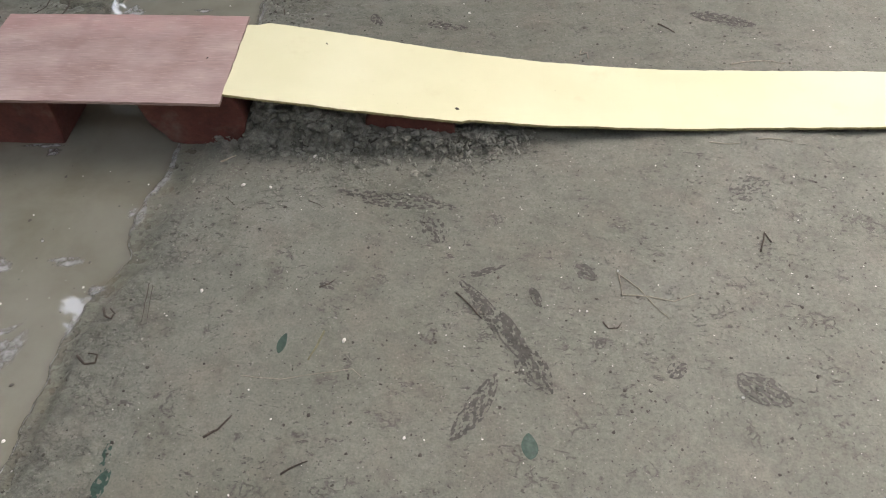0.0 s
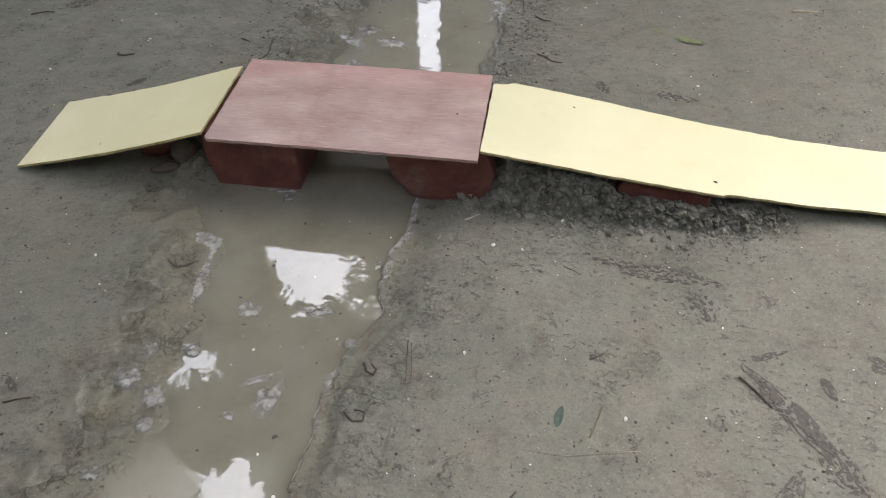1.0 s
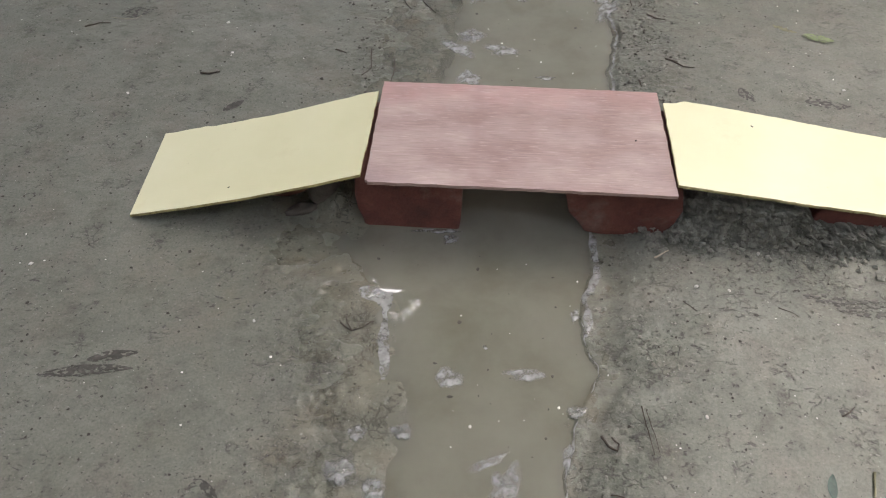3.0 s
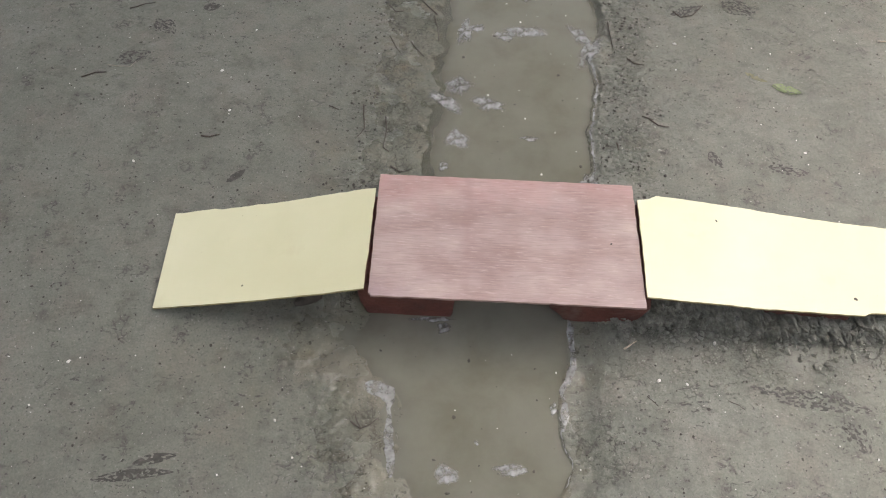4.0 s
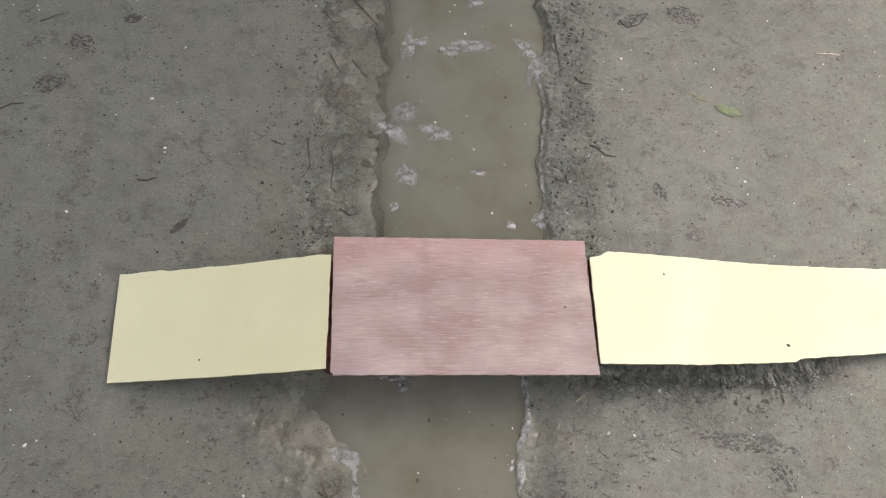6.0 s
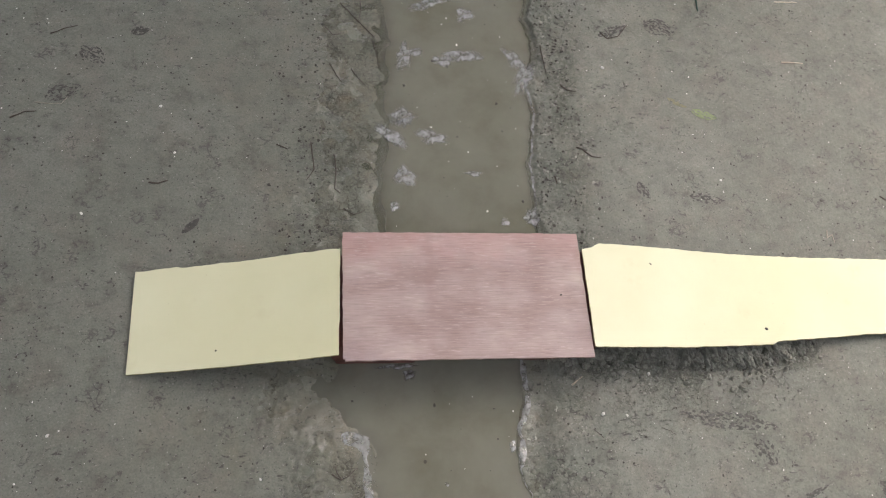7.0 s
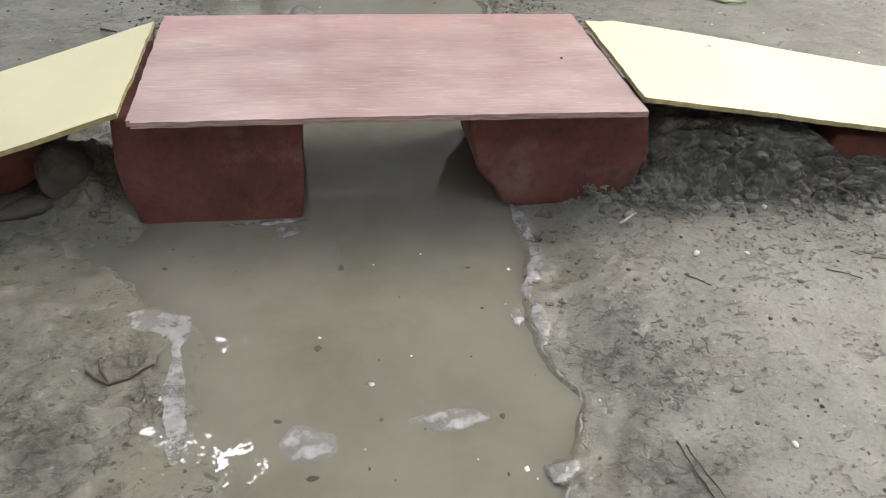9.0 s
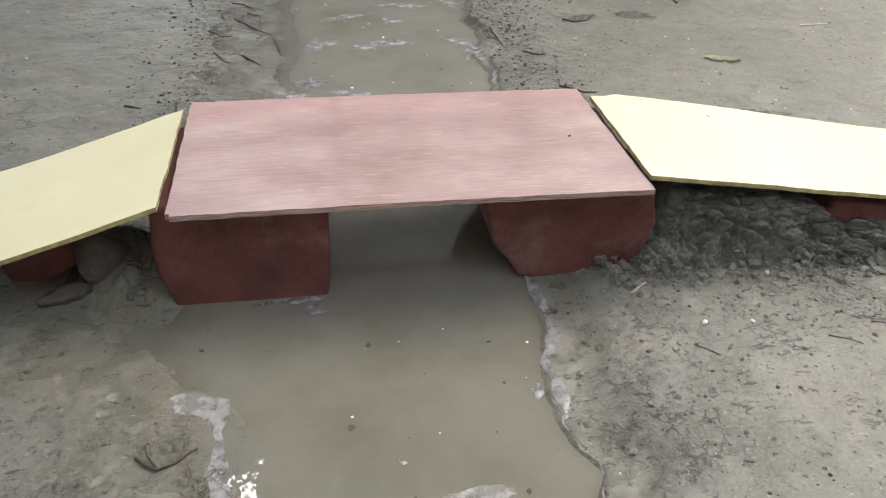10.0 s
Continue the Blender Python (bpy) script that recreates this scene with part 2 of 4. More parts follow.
def brick_material():
    n = Nodes("dark_red_brick")
    color = n.ramp(n.noise(30.0, 6, 0.65), [(0.30, (0.058, 0.019, 0.014)), (0.52, (0.102, 0.031, 0.023)), (0.74, (0.145, 0.049, 0.037))])
    pits = n.noise(230.0, 5, 0.7)
    color = n.mix(0.6, color, n.ramp(pits, [(0.30, (0.55,)), (0.5, (1.0,))]), "MULTIPLY")
    smear = n.ramp(n.noise(17.0, 5, 0.6), [(0.58, (0.0,)), (0.74, (0.55,))])
    color = n.mix(smear, color, (0.19, 0.165, 0.135))
    return n.set(color, 0.78, n.bump(pits, 0.0014, 0.7))


def plain_material(name, stops, scale, rough=0.7, bump=0.0008, bscale=200.0):
    n = Nodes(name)
    return n.set(n.ramp(n.noise(scale, 5, 0.6), stops), rough, n.bump(n.noise(bscale, 4, 0.6), bump, 0.6))


def crown_material():
    n = Nodes("tree_leaves")
    r = n.tree.nodes.new("ShaderNodeNewGeometry").outputs["Random Per Island"]
    return n.set(n.ramp(r, [(0.0, (0.035, 0.060, 0.018)), (0.5, (0.055, 0.095, 0.026)), (1.0, (0.095, 0.130, 0.040))]), 0.6)


MUD, CLOD, SILT, FOAM, BUBBLE = mud_material(), clod_material(), water_material(), foam_material(), bubble_material()
DECK, DECK_EDGE, CREAM, CREAM_EDGE, BRICK = deck_material(), ply_edge_material(), ramp_material(), ramp_edge_material(), brick_material()
ROT = plain_material("rotten_leaf", [(0.3, (0.036, 0.034, 0.029)), (0.6, (0.064, 0.060, 0.051)), (0.8, (0.105, 0.098, 0.083))], 160.0, 0.6)
TEAL = plain_material("dark_green_leaf", [(0.3, (0.010, 0.032, 0.024)), (0.7, (0.024, 0.065, 0.045))], 300.0, 0.5)
LIME = plain_material("fresh_green_leaf", [(0.3, (0.12, 0.15, 0.07)), (0.7, (0.20, 0.25, 0.11))], 120.0, 0.5)
OLIVE = plain_material("faded_leaf", [(0.3, (0.10, 0.10, 0.055)), (0.7, (0.20, 0.19, 0.11))], 120.0, 0.6)
TWIG = plain_material("dark_twig", [(0.3, (0.035, 0.028, 0.022)), (0.7, (0.085, 0.068, 0.052))], 300.0, 0.8)
STRAW = plain_material("pale_straw", [(0.3, (0.20, 0.18, 0.14)), (0.7, (0.34, 0.31, 0.25))], 200.0, 0.7)
WOOD = plain_material("pale_wood_chip", [(0.3, (0.40, 0.33, 0.25)), (0.7, (0.58, 0.50, 0.40))], 150.0, 0.7)
GRIT = plain_material("white_grit", [(0.3, (0.52, 0.50, 0.46)), (0.7, (0.78, 0.76, 0.72))], 90.0, 0.6)
CRUMB = plain_material("dark_crumbs", [(0.3, (0.028, 0.025, 0.020)), (0.7, (0.075, 0.067, 0.055))], 200.0, 0.85)
STONE = plain_material("mud_smeared_stone", [(0.3, (0.045, 0.038, 0.031)), (0.7, (0.098, 0.084, 0.070))], 40.0, 0.8, 0.004, 120.0)
PLASTER = plain_material("weathered_plaster", [(0.3, (0.30, 0.295, 0.27)), (0.7, (0.42, 0.41, 0.38))], 2.0, 0.85, 0.004, 30.0)
# pale wall of the unseen blocks, chosen to bounce fill light
BOUNCE_WALL = plain_material("bounce_plaster", [(0.3, (0.62, 0.61, 0.58)), (0.7, (0.76, 0.75, 0.72))], 2.0, 0.85, 0.004, 30.0)
ROOF = plain_material("dark_roof", [(0.3, (0.08, 0.07, 0.06)), (0.7, (0.14, 0.12, 0.10))], 3.0, 0.85, 0.004, 30.0)
BARK = plain_material("bark", [(0.3, (0.06, 0.05, 0.04)), (0.7, (0.15, 0.125, 0.10))], 12.0, 0.9, 0.01, 20.0)
CROWN = crown_material()


# ---- noise in the plane ----
RNG = np.random.default_rng(7)
PERM = RNG.permutation(512)
ANG = RNG.random(512) * 2 * np.pi


def perlin(x, y, seed=0):
    """Gradient noise, about -0.7 to 0.7."""
    x, y = np.asarray(x, float), np.asarray(y, float)
    xi, yi = np.floor(x).astype(int), np.floor(y).astype(int)
    fx, fy = x - xi, y - yi
    u, v = fx * fx * fx * (fx * (fx * 6 - 15) + 10), fy * fy * fy * (fy * (fy * 6 - 15) + 10)

    def corner(i, j):
        a = ANG[PERM[(PERM[(xi + i + seed * 37) % 512] + yi + j + seed * 11) % 512]]
        return np.cos(a) * (fx - i) + np.sin(a) * (fy - j)

    top = corner(0, 0) * (1 - u) + corner(1, 0) * u
    low = corner(0, 1) * (1 - u) + corner(1, 1) * u
    return top * (1 - v) + low * v


def fbm(x, y, size, octaves=4, seed=0, gain=0.55):
    total, amp, f = 0.0, 1.0, 1.0 / size
    for o in range(octaves):
        total = total + amp * perlin(x * f, y * f, seed + o * 3)
        amp, f = amp * gain, f * 2.07
    return total


def smooth(a, b, v):
    s = np.clip((v - a) / (b - a), 0, 1)
    return s * s * (3 - 2 * s)


# ---- the ground: two mud banks and the bed of the runnel between them ----
LEFT_Y = [-2, -0.465, -0.42, -0.385, -0.34, -0.305, -0.275, -0.245, -0.20, -0.17, -0.148, -0.13, -0.107, -0.067, 0.0, 0.119, 0.18, 0.22, 0.30, 0.44, 0.60, 2]
LEFT_X = [-0.16, -0.12, -0.11, -0.10, -0.114, -0.097, -0.098, -0.119, -0.126, -0.118, -0.132, -0.165, -0.18, -0.165, -0.15, -0.110, -0.116, -0.106, -0.103, -0.100, -0.105, -0.12]
RIGHT_Y = [-2, -0.43, -0.38, -0.339, -0.311, -0.282, -0.256, -0.236, -0.212, -0.185, -0.147, -0.115, -0.06, 0.0, 0.06, 0.124, 0.144, 0.177, 0.228, 0.272, 0.317, 0.374, 0.413, 0.453, 0.494, 0.58, 2]
RIGHT_X = [0.03, 0.044, 0.047, 0.045, 0.052, 0.058, 0.071, 0.080, 0.069, 0.065, 0.069, 0.079, 0.082, 0.095, 0.112, 0.125, 0.118, 0.124, 0.121, 0.130, 0.136, 0.128, 0.145, 0.147, 0.137, 0.160, 0.20]


def shore_right(y):
    y = np.asarray(y, float)
    return np.interp(y, RIGHT_Y, RIGHT_X) + 0.004 * fbm(y, 0 * y, 0.022, 3, 40)


def shore_left(y):
    y = np.asarray(y, float)
    return np.interp(y, LEFT_Y, LEFT_X) + 0.006 * fbm(y, 0 * y + 3.3, 0.04, 3, 44)


def ramp_height(x):
    """Underside of the long ramp along x."""
    return np.interp(x, [0.15, 0.246, 0.403, 0.50, 0.58, 0.66, 1.2], [0.0755, 0.060, 0.032, 0.0165, 0.009, 0.0045, 0.004])


def height(x, y):
    x, y = np.asarray(x, float), np.asarray(y, float)
    right, left = x - shore_right(y), shore_left(y) - x
    near = np.exp(-((x - 0.3) ** 2 + y ** 2) / 4.0)
    land = 0.0045 * fbm(x, y, 0.21, 3, 1) + near * (0.0016 * fbm(x, y, 0.045, 4, 5) + 0.0005 * fbm(x, y, 0.012, 3, 9, 0.7))
    # the right bank swells towards the runnel
    swell = 0.006 * np.exp(-((x - 0.20) / 0.10) ** 2) * np.exp(-((y + 0.16) / 0.17) ** 2)
    crumbly = 0.8 * np.abs(fbm(x, y, 0.020, 5, 13, 0.68)) + 0.35 * fbm(x, y, 0.007, 2, 15)
    bank_r = np.exp(-np.clip(right - 0.03, 0, 1) / 0.045) * (0.0015 + 0.0048 * crumbly) * near
    # by the bridge a flat wet beach lies in front of the right bank
    beach = np.interp(y, [-0.52, -0.34, -0.24, -0.05, 0.0, 0.10], [0.020, 0.018, 0.030, 0.050, 0.02, 0.004])
    up = smooth(0.45, 1.25, right / beach)
    flat = WATER + 0.0022 + 0.0016 * fbm(x, y, 0.018, 4, 27)
    z = land + swell
    z = np.where(right > 0, flat * (1 - up) + (z + bank_r) * up, z)
    z = np.maximum(z, np.where(right > 0, WATER + 0.0009, -1))
    # the left bank runs out flat, lumpy and crumbly
    rough_l = np.exp(-((left - 0.045) / 0.045) ** 2) * near
    lump = 0.0052 * fbm(x, y, 0.030, 5, 21, 0.66) + 0.0045 * (fbm(x, y, 0.011, 3, 24) * smooth(-0.1, 0.4, fbm(x, y, 0.05, 2, 28)))
    z = np.where(left > -0.02, z + rough_l * lump, z)
    rim = WATER + 0.0006 + 0.0026 * fbm(x, y, 0.035, 3, 31) * near
    shelf = smooth(0.0, 0.085, left)
    z = np.where(left > 0, z * shelf + rim * (1 - shelf), z)
    # the bed
    bed = WATER - 0.022 + 0.003 * fbm(x, y, 0.08, 3, 35)
    down_r, down_l = smooth(0.0, 0.024, -right), smooth(0.0, 0.085, -left)
    inside = (right < 0) & (left < 0)
    edge_r = WATER + 0.0016
    deep = bed + (edge_r - bed) * (1 - down_r) + (rim - bed) * (1 - down_l)
    z = np.where(inside, deep, z)
    # the heap shovelled under the long ramp
    crest = np.interp(x, [0.10, 0.150, 0.185, 0.215, 0.285, 0.30, 0.34, 0.41, 0.50, 0.54], [0.0, 0.008, 0.030, 0.037, 0.030, 0.018, 0.016, 0.012, 0.004, 0.0])
    foot = np.interp(x, [0.15, 0.21, 0.29, 0.36, 0.43, 0.50], [-0.056, -0.066, -0.080, -0.078, -0.070, -0.050]) + 0.010 * fbm(x, 0 * x, 0.03, 3, 51)
    rise = smooth(0.0, 0.020, y - foot) * (1 - smooth(0.05, 0.075, y))
    clods = 1 + 0.55 * fbm(x, y, 0.020, 4, 55)
    z = z + np.minimum(crest * rise * clods, np.maximum(ramp_height(x) - 0.006, 0.0))
    # a lump of mud under the short ramp
    z = z + 0.024 * np.exp(-((x + 0.195) / 0.026) ** 2 - ((y + 0.012) / 0.030) ** 2) * (1 + 0.5 * fbm(x, y, 0.02, 3, 61))
    return z


def axis(lo, hi, step, far):
    core = np.arange(lo, hi + step / 2, step)
    out, d = [], step
    v = 0.0
    while v < far:
        d *= 1.35
        v += d
        out.append(v)
    out = np.array(out)
    return np.concatenate([lo - out[::-1], core, hi + out])


def grid_mesh(name, xs, ys, zs, material, attributes=None):
    nx, ny = len(xs), len(ys)
    gx, gy = np.meshgrid(xs, ys)
    co = np.stack([gx, gy, zs], -1).reshape(-1, 3)
    i = (np.arange(ny - 1)[:, None] * nx + np.arange(nx - 1)).ravel()
    quads = np.stack([i, i + 1, i + nx + 1, i + nx], -1)
    me = bpy.data.meshes.new(name)
    me.vertices.add(len(co))
    me.vertices.foreach_set("co", co.astype(np.float32).ravel())
    me.loops.add(quads.size)
    me.loops.foreach_set("vertex_index", quads.astype(np.int32).ravel())
    me.polygons.add(len(quads))
    me.polygons.foreach_set("loop_start", (np.arange(len(quads)) * 4).astype(np.int32))
    me.polygons.foreach_set("use_smooth", np.ones(len(quads), bool))
    for key, values in (attributes or {}).items():
        me.attributes.new(key, "FLOAT", "POINT").data.foreach_set("value", np.asarray(values, np.float32).ravel())
    me.materials.append(material)
    me.update(calc_edges=True)
    return new(name, me)


gxs, gys = axis(-0.80, 1.02, 0.0020, 90.0), axis(-0.56, 0.78, 0.0020, 90.0)
GX, GY = np.meshgrid(gxs, gys)
GZ = height(GX, GY)
over = GZ - WATER
side_l = shore_left(GY) - GX
side_r = GX - shore_right(GY)
wet = np.clip(1 - (over - 0.001) / 0.005, 0, 1) * np.clip(1 - np.abs(GX) / 0.5, 0, 1)
wet = np.maximum(wet, smooth(0.15, 0.03, side_l) * (0.55 + 0.45 * smooth(-0.4, 0.3, fbm(GX, GY, 0.05, 3, 71))) * (side_l > -0.05))
moist_dim = 0.75 * smooth(0.0, 0.5, fbm(GX, GY, 0.05, 5, 75, 0.62) + 0.30 * np.exp(-((GX - 0.72) ** 2 + (GY + 0.2) ** 2) / 0.08) - 0.10)
# shade painted in: darker away from the water, most on the right bank
moist_dim = np.maximum(moist_dim, np.maximum(0.12 * smooth(0.0, 0.18, side_l), 0.55 * smooth(0.06, 0.40, side_r)))
coarse = np.exp(-((side_r - 0.045) / 0.045) ** 2) + np.exp(-((side_l - 0.04) / 0.06) ** 2) + 0.8 * np.exp(-((GX - 0.27) / 0.17) ** 2 - ((GY + 0.10) / 0.05) ** 2)
beach = smooth(0.055, 0.040, side_r) * smooth(-0.19, -0.15, GY) * smooth(0.0, -0.04, GY)
coarse = np.clip(coarse, 0, 1) * smooth(-0.5, 0.2, fbm(GX, GY, 0.04, 3, 79)) * (1 - 0.85 * beach)
heap = smooth(0.14, 0.16, GX) * smooth(0.52, 0.46, GX) * smooth(-0.092, -0.072, GY) * smooth(0.09, 0.07, GY)
coarse, moist_dim = np.maximum(coarse, heap), np.maximum(moist_dim, heap)
# a film of fresh silt lies on the bed and runs out over the flat left bank; its pale tone also offsets the shade under
# the water
silt = np.maximum(smooth(-0.0012, 0.0020, -over) * (GY < 0.05), 0.50 * smooth(0.085, 0.0, side_l + 0.03 * fbm(GX, GY, 0.04, 4, 85)) * (side_l > -0.02) * smooth(0.08, 0.03, GY))
tagged(grid_mesh("ground", gxs, gys, GZ, MUD, {"wet": wet, "moist_dim": moist_dim, "coarse": coarse, "silt": silt}), "grey river mud, damp, trodden and littered with crumbs", "ground", kind="structure")

wxs, wys = np.arange(-0.34, 0.2301, 0.004), axis(-0.56, 0.78, 0.004, 40.0)
WX, WY = np.meshgrid(wxs, wys)
depth = WATER - height(WX, WY)
turbid = 1 - np.where(WY > 0.05, 0.55, 0.18) * np.exp(-np.clip(depth, 0, 1) / 0.0035)
tagged(grid_mesh("water", wxs, wys, WATER + 0 * WX, SILT, {"turbid": turbid}), "shallow silty brown water with a mirroring surface", "water", kind="structure")


# ---- ways to make things ----
CORE_X, CORE_Y = int(np.searchsorted(gxs, -0.80 - 1e-6)), int(np.searchsorted(gys, -0.56 - 1e-6))
TABLE_Y = np.linspace(-0.60, 0.80, 1401)
TABLE_R, TABLE_L = shore_right(TABLE_Y), shore_left(TABLE_Y)


def z_at(x, y):
    """Height of the mud or the water at a place near the bridge, from the ground's own grid."""
    fx, fy = (x + 0.80) / 0.0020, (y + 0.56) / 0.0020
    i, j = min(max(int(fx), 0), 909), min(max(int(fy), 0), 669)
    u, v = min(max(fx - i, 0.0), 1.0), min(max(fy - j, 0.0), 1.0)
    i, j = i + CORE_X, j + CORE_Y
    z = (GZ[j, i] * (1 - u) + GZ[j, i + 1] * u) * (1 - v) + (GZ[j + 1, i] * (1 - u) + GZ[j + 1, i + 1] * u) * v
    return max(float(z), WATER)


def right_edge(y):
    return TABLE_R[min(max(int((y + 0.60) * 1000), 0), 1400)]


def left_edge(y):
    return TABLE_L[min(max(int((y + 0.60) * 1000), 0), 1400)]


def mesh_of(name, verts, faces, materials, slots=None, flat=False):
    me = bpy.data.meshes.new(name)
    me.from_pydata([tuple(map(float, v)) for v in verts], [], faces)
    for m in materials:
        me.materials.append(m)
    if slots is not None:
        me.polygons.foreach_set("material_index", slots)
    me.polygons.foreach_set("use_smooth", [not flat] * len(me.polygons))
    me.update()
    return me


def part(name, bm, material, parent, label=""):
    """A bmesh as one mesh object under a thing."""
    me = bpy.data.meshes.new(name)
    bm.to_mesh(me)
    bm.free()
    me.materials.append(material)
    ob = new(name, me)
    ob.parent = parent
    return tagged(ob, label)


def set_smooth(bm, angle_flat=False):
    for f in bm.faces:
        f.smooth = not angle_flat
    return bm


def sheet(name, us, vs, at, thick, tops, edge):
    """A thin board: at(u, v) gives a point of its upper face. Upper face one material, rim and underside another."""
    n, m = len(us), len(vs)
    top = [at(u, v) for v in vs for u in us]
    low = [(x, y, z - thick) for x, y, z in top]
    faces, slots = [], []
    for j in range(m - 1):
        for i in range(n - 1):
            a = j * n + i
            faces.append((a, a + 1, a + n + 1, a + n))
            slots.append(0)
            faces.append(tuple(n * m + k for k in (a, a + n, a + n + 1, a + 1)))
            slots.append(1)
    rim = [i for i in range(n)] + [j * n + n - 1 for j in range(1, m)] + [(m - 1) * n + i for i in range(n - 2, -1, -1)] + [j * n for j in range(m - 2, 0, -1)]
    for a, b in zip(rim, rim[1:] + rim[:1]):
        faces.append((b, a, a + n * m, b + n * m))
        slots.append(1)
    return new(name, mesh_of(name, top + low, faces, [tops, edge], slots, flat=True))


# ---- the bridge: a deck board on two bricks and a ramp on each side ----
def jag(t, seed, amp):
    return amp * noise.noise(Vector((t * 90, seed * 1.7, 0.5)))


def deck_point(u, v):
    x, y = -0.1505 + 0.3015 * u, -0.082 + 0.164 * v
    cut = 0.0035 if v < 0.001 and u < 0.001 else 0.0
    if v < 0.001:
        y += jag(x, 3, 0.0007) + cut
    if v > 0.999:
        y += jag(x, 4, 0.0007)
    if u < 0.001:
        x += jag(y, 5, 0.0009) + cut
    if u > 0.999:
        x += jag(y, 6, 0.0012) - 0.0028 * v
    return (x, y, 0.0763 - 0.0012 * u + 0.0006 * math.sin(3.1 * u))


tagged(sheet("deck_board", np.linspace(0, 1, 121), np.linspace(0, 1, 61), deck_point, 0.0036, DECK, DECK_EDGE),
       "thin plywood board with worn pinkish red stain, laid across two bricks", "board")


def short_ramp_point(u, v):
    a, b = Vector((-0.406, -0.074, 0.0065)), Vector((-0.1555, -0.0758, 0.0795))
    c, d = Vector((-0.1530, 0.0585, 0.0815)), Vector((-0.407, 0.058, 0.0090))
    p = (a * (1 - u) + b * u) * (1 - v) + (d * (1 - u) + c * u) * v
    if v > 0.999:
        p.y += jag(p.x, 12, 0.0016)
    if v < 0.001:
        p.y += jag(p.x, 13, 0.0005)
    if u > 0.999:
        p.x += jag(p.y, 14, 0.0010)
    p.z -= 0.0040 * math.sin(math.pi * u)
    return tuple(p)


tagged(sheet("ramp_board", np.linspace(0, 1, 81), np.linspace(0, 1, 41), short_ramp_point, 0.0032, CREAM, CREAM_EDGE),
       "short cream laminate board sloping from the mud up to the bridge", "board", "ramps")


def long_ramp_point(u, v):
    x = 0.1522 + 0.922 * u ** 1.15
    near = float(np.interp(x, [0.152, 0.278, 0.4130, 0.4150, 0.555, 0.72, 0.885, 1.1], [-0.0700, -0.0665, -0.0570, -0.0525, -0.0390, -0.0300, -0.024, -0.018]))
    far = float(np.interp(x, [0.152, 0.166, 0.177, 0.393, 0.53, 0.735, 0.913, 1.1], [0.0590, 0.0625, 0.0690, 0.0690, 0.0740, 0.0755, 0.0770, 0.078]))
    y = near + (far - near) * v
    if u < 0.001:
        x += jag(y, 22, 0.0010)
    if v < 0.001:
        y += jag(x, 23, 0.0008)
    if v > 0.999:
        y += jag(x, 24, 0.0010)
    return (x, y, float(ramp_height(x)) + 0.0035)


tagged(sheet("ramp_board", np.linspace(0, 1, 201), np.linspace(0, 1, 31), long_ramp_point, 0.0032, CREAM, CREAM_EDGE),
       "long cream laminate board bending from the bridge down onto the mud", "board", "ramps")


def brick(outline, y0, y1, seed, label, group="bricks", material=None):
    """A worn brick: its end's outline in x and z, drawn out along y, with rounded and chipped edges."""
    bm = bmesh.new()
    ring = [bm.verts.new((x, y0, z)) for x, z in outline]
    face = bm.faces.new(ring)
    made = bmesh.ops.extrude_face_region(bm, geom=[face])
    bmesh.ops.translate(bm, verts=[v for v in made["geom"] if isinstance(v, bmesh.types.BMVert)], vec=(0, y1 - y0, 0))
    bmesh.ops.recalc_face_normals(bm, faces=bm.faces)
    bmesh.ops.bevel(bm, geom=[e for e in bm.edges if e.calc_face_angle(0) > 0.5], offset=0.0035, segments=3, affect="EDGES", profile=0.6)
    bmesh.ops.triangulate(bm, faces=[f for f in bm.faces if len(f.verts) > 4])
    for _ in range(3):
        bmesh.ops.subdivide_edges(bm, edges=[e for e in bm.edges if e.calc_length() > 0.010], cuts=1, use_grid_fill=True)
    bmesh.ops.triangulate(bm, faces=bm.faces)
    for v in bm.verts:
        p = v.co * 45
        v.co += Vector((noise.noise(p + Vector((seed, 0, 0))), noise.noise(p + Vector((0, seed + 9, 0))), noise.noise(p + Vector((0, 4, seed))))) * 0.0011
    set_smooth(bm)
    me = bpy.data.meshes.new("brick")
    bm.to_mesh(me)
    bm.free()
    me.materials.append(material or BRICK)
    return tagged(new("brick", me), label, "brick", group)


brick([(-0.158, -0.010), (-0.1595, 0.002), (-0.1645, 0.018), (-0.1660, 0.042), (-0.1640, 0.070), (-0.055, 0.070), (-0.0565, 0.030), (-0.0585, -0.010)], -0.062, 0.055, 3,
      "dark red brick standing in shallow water under the deck board")
brick([(0.072, 0.000), (0.0645, 0.012), (0.0535, 0.026), (0.0470, 0.050), (0.0450, 0.0695), (0.1570, 0.0690), (0.1630, 0.058), (0.1665, 0.034), (0.1620, 0.018), (0.152, -0.004), (0.096, -0.004)], -0.062, 0.060, 11,
      "dark red brick with a broken corner, bedded in mud beside water")
brick([(0.298, 0.004), (0.300, 0.030), (0.306, 0.037), (0.372, 0.031), (0.400, 0.026), (0.402, 0.004)], -0.052, 0.040, 17,
      "reddish brick piece buried in mud under the long ramp")
brick([(-0.268, 0.000), (-0.272, 0.014), (-0.264, 0.025), (-0.228, 0.036), (-0.214, 0.033), (-0.212, 0.018), (-0.232, 0.006), (-0.25, -0.002)], -0.030, 0.035, 23,
      "rounded reddish brick piece leaning under the short ramp")


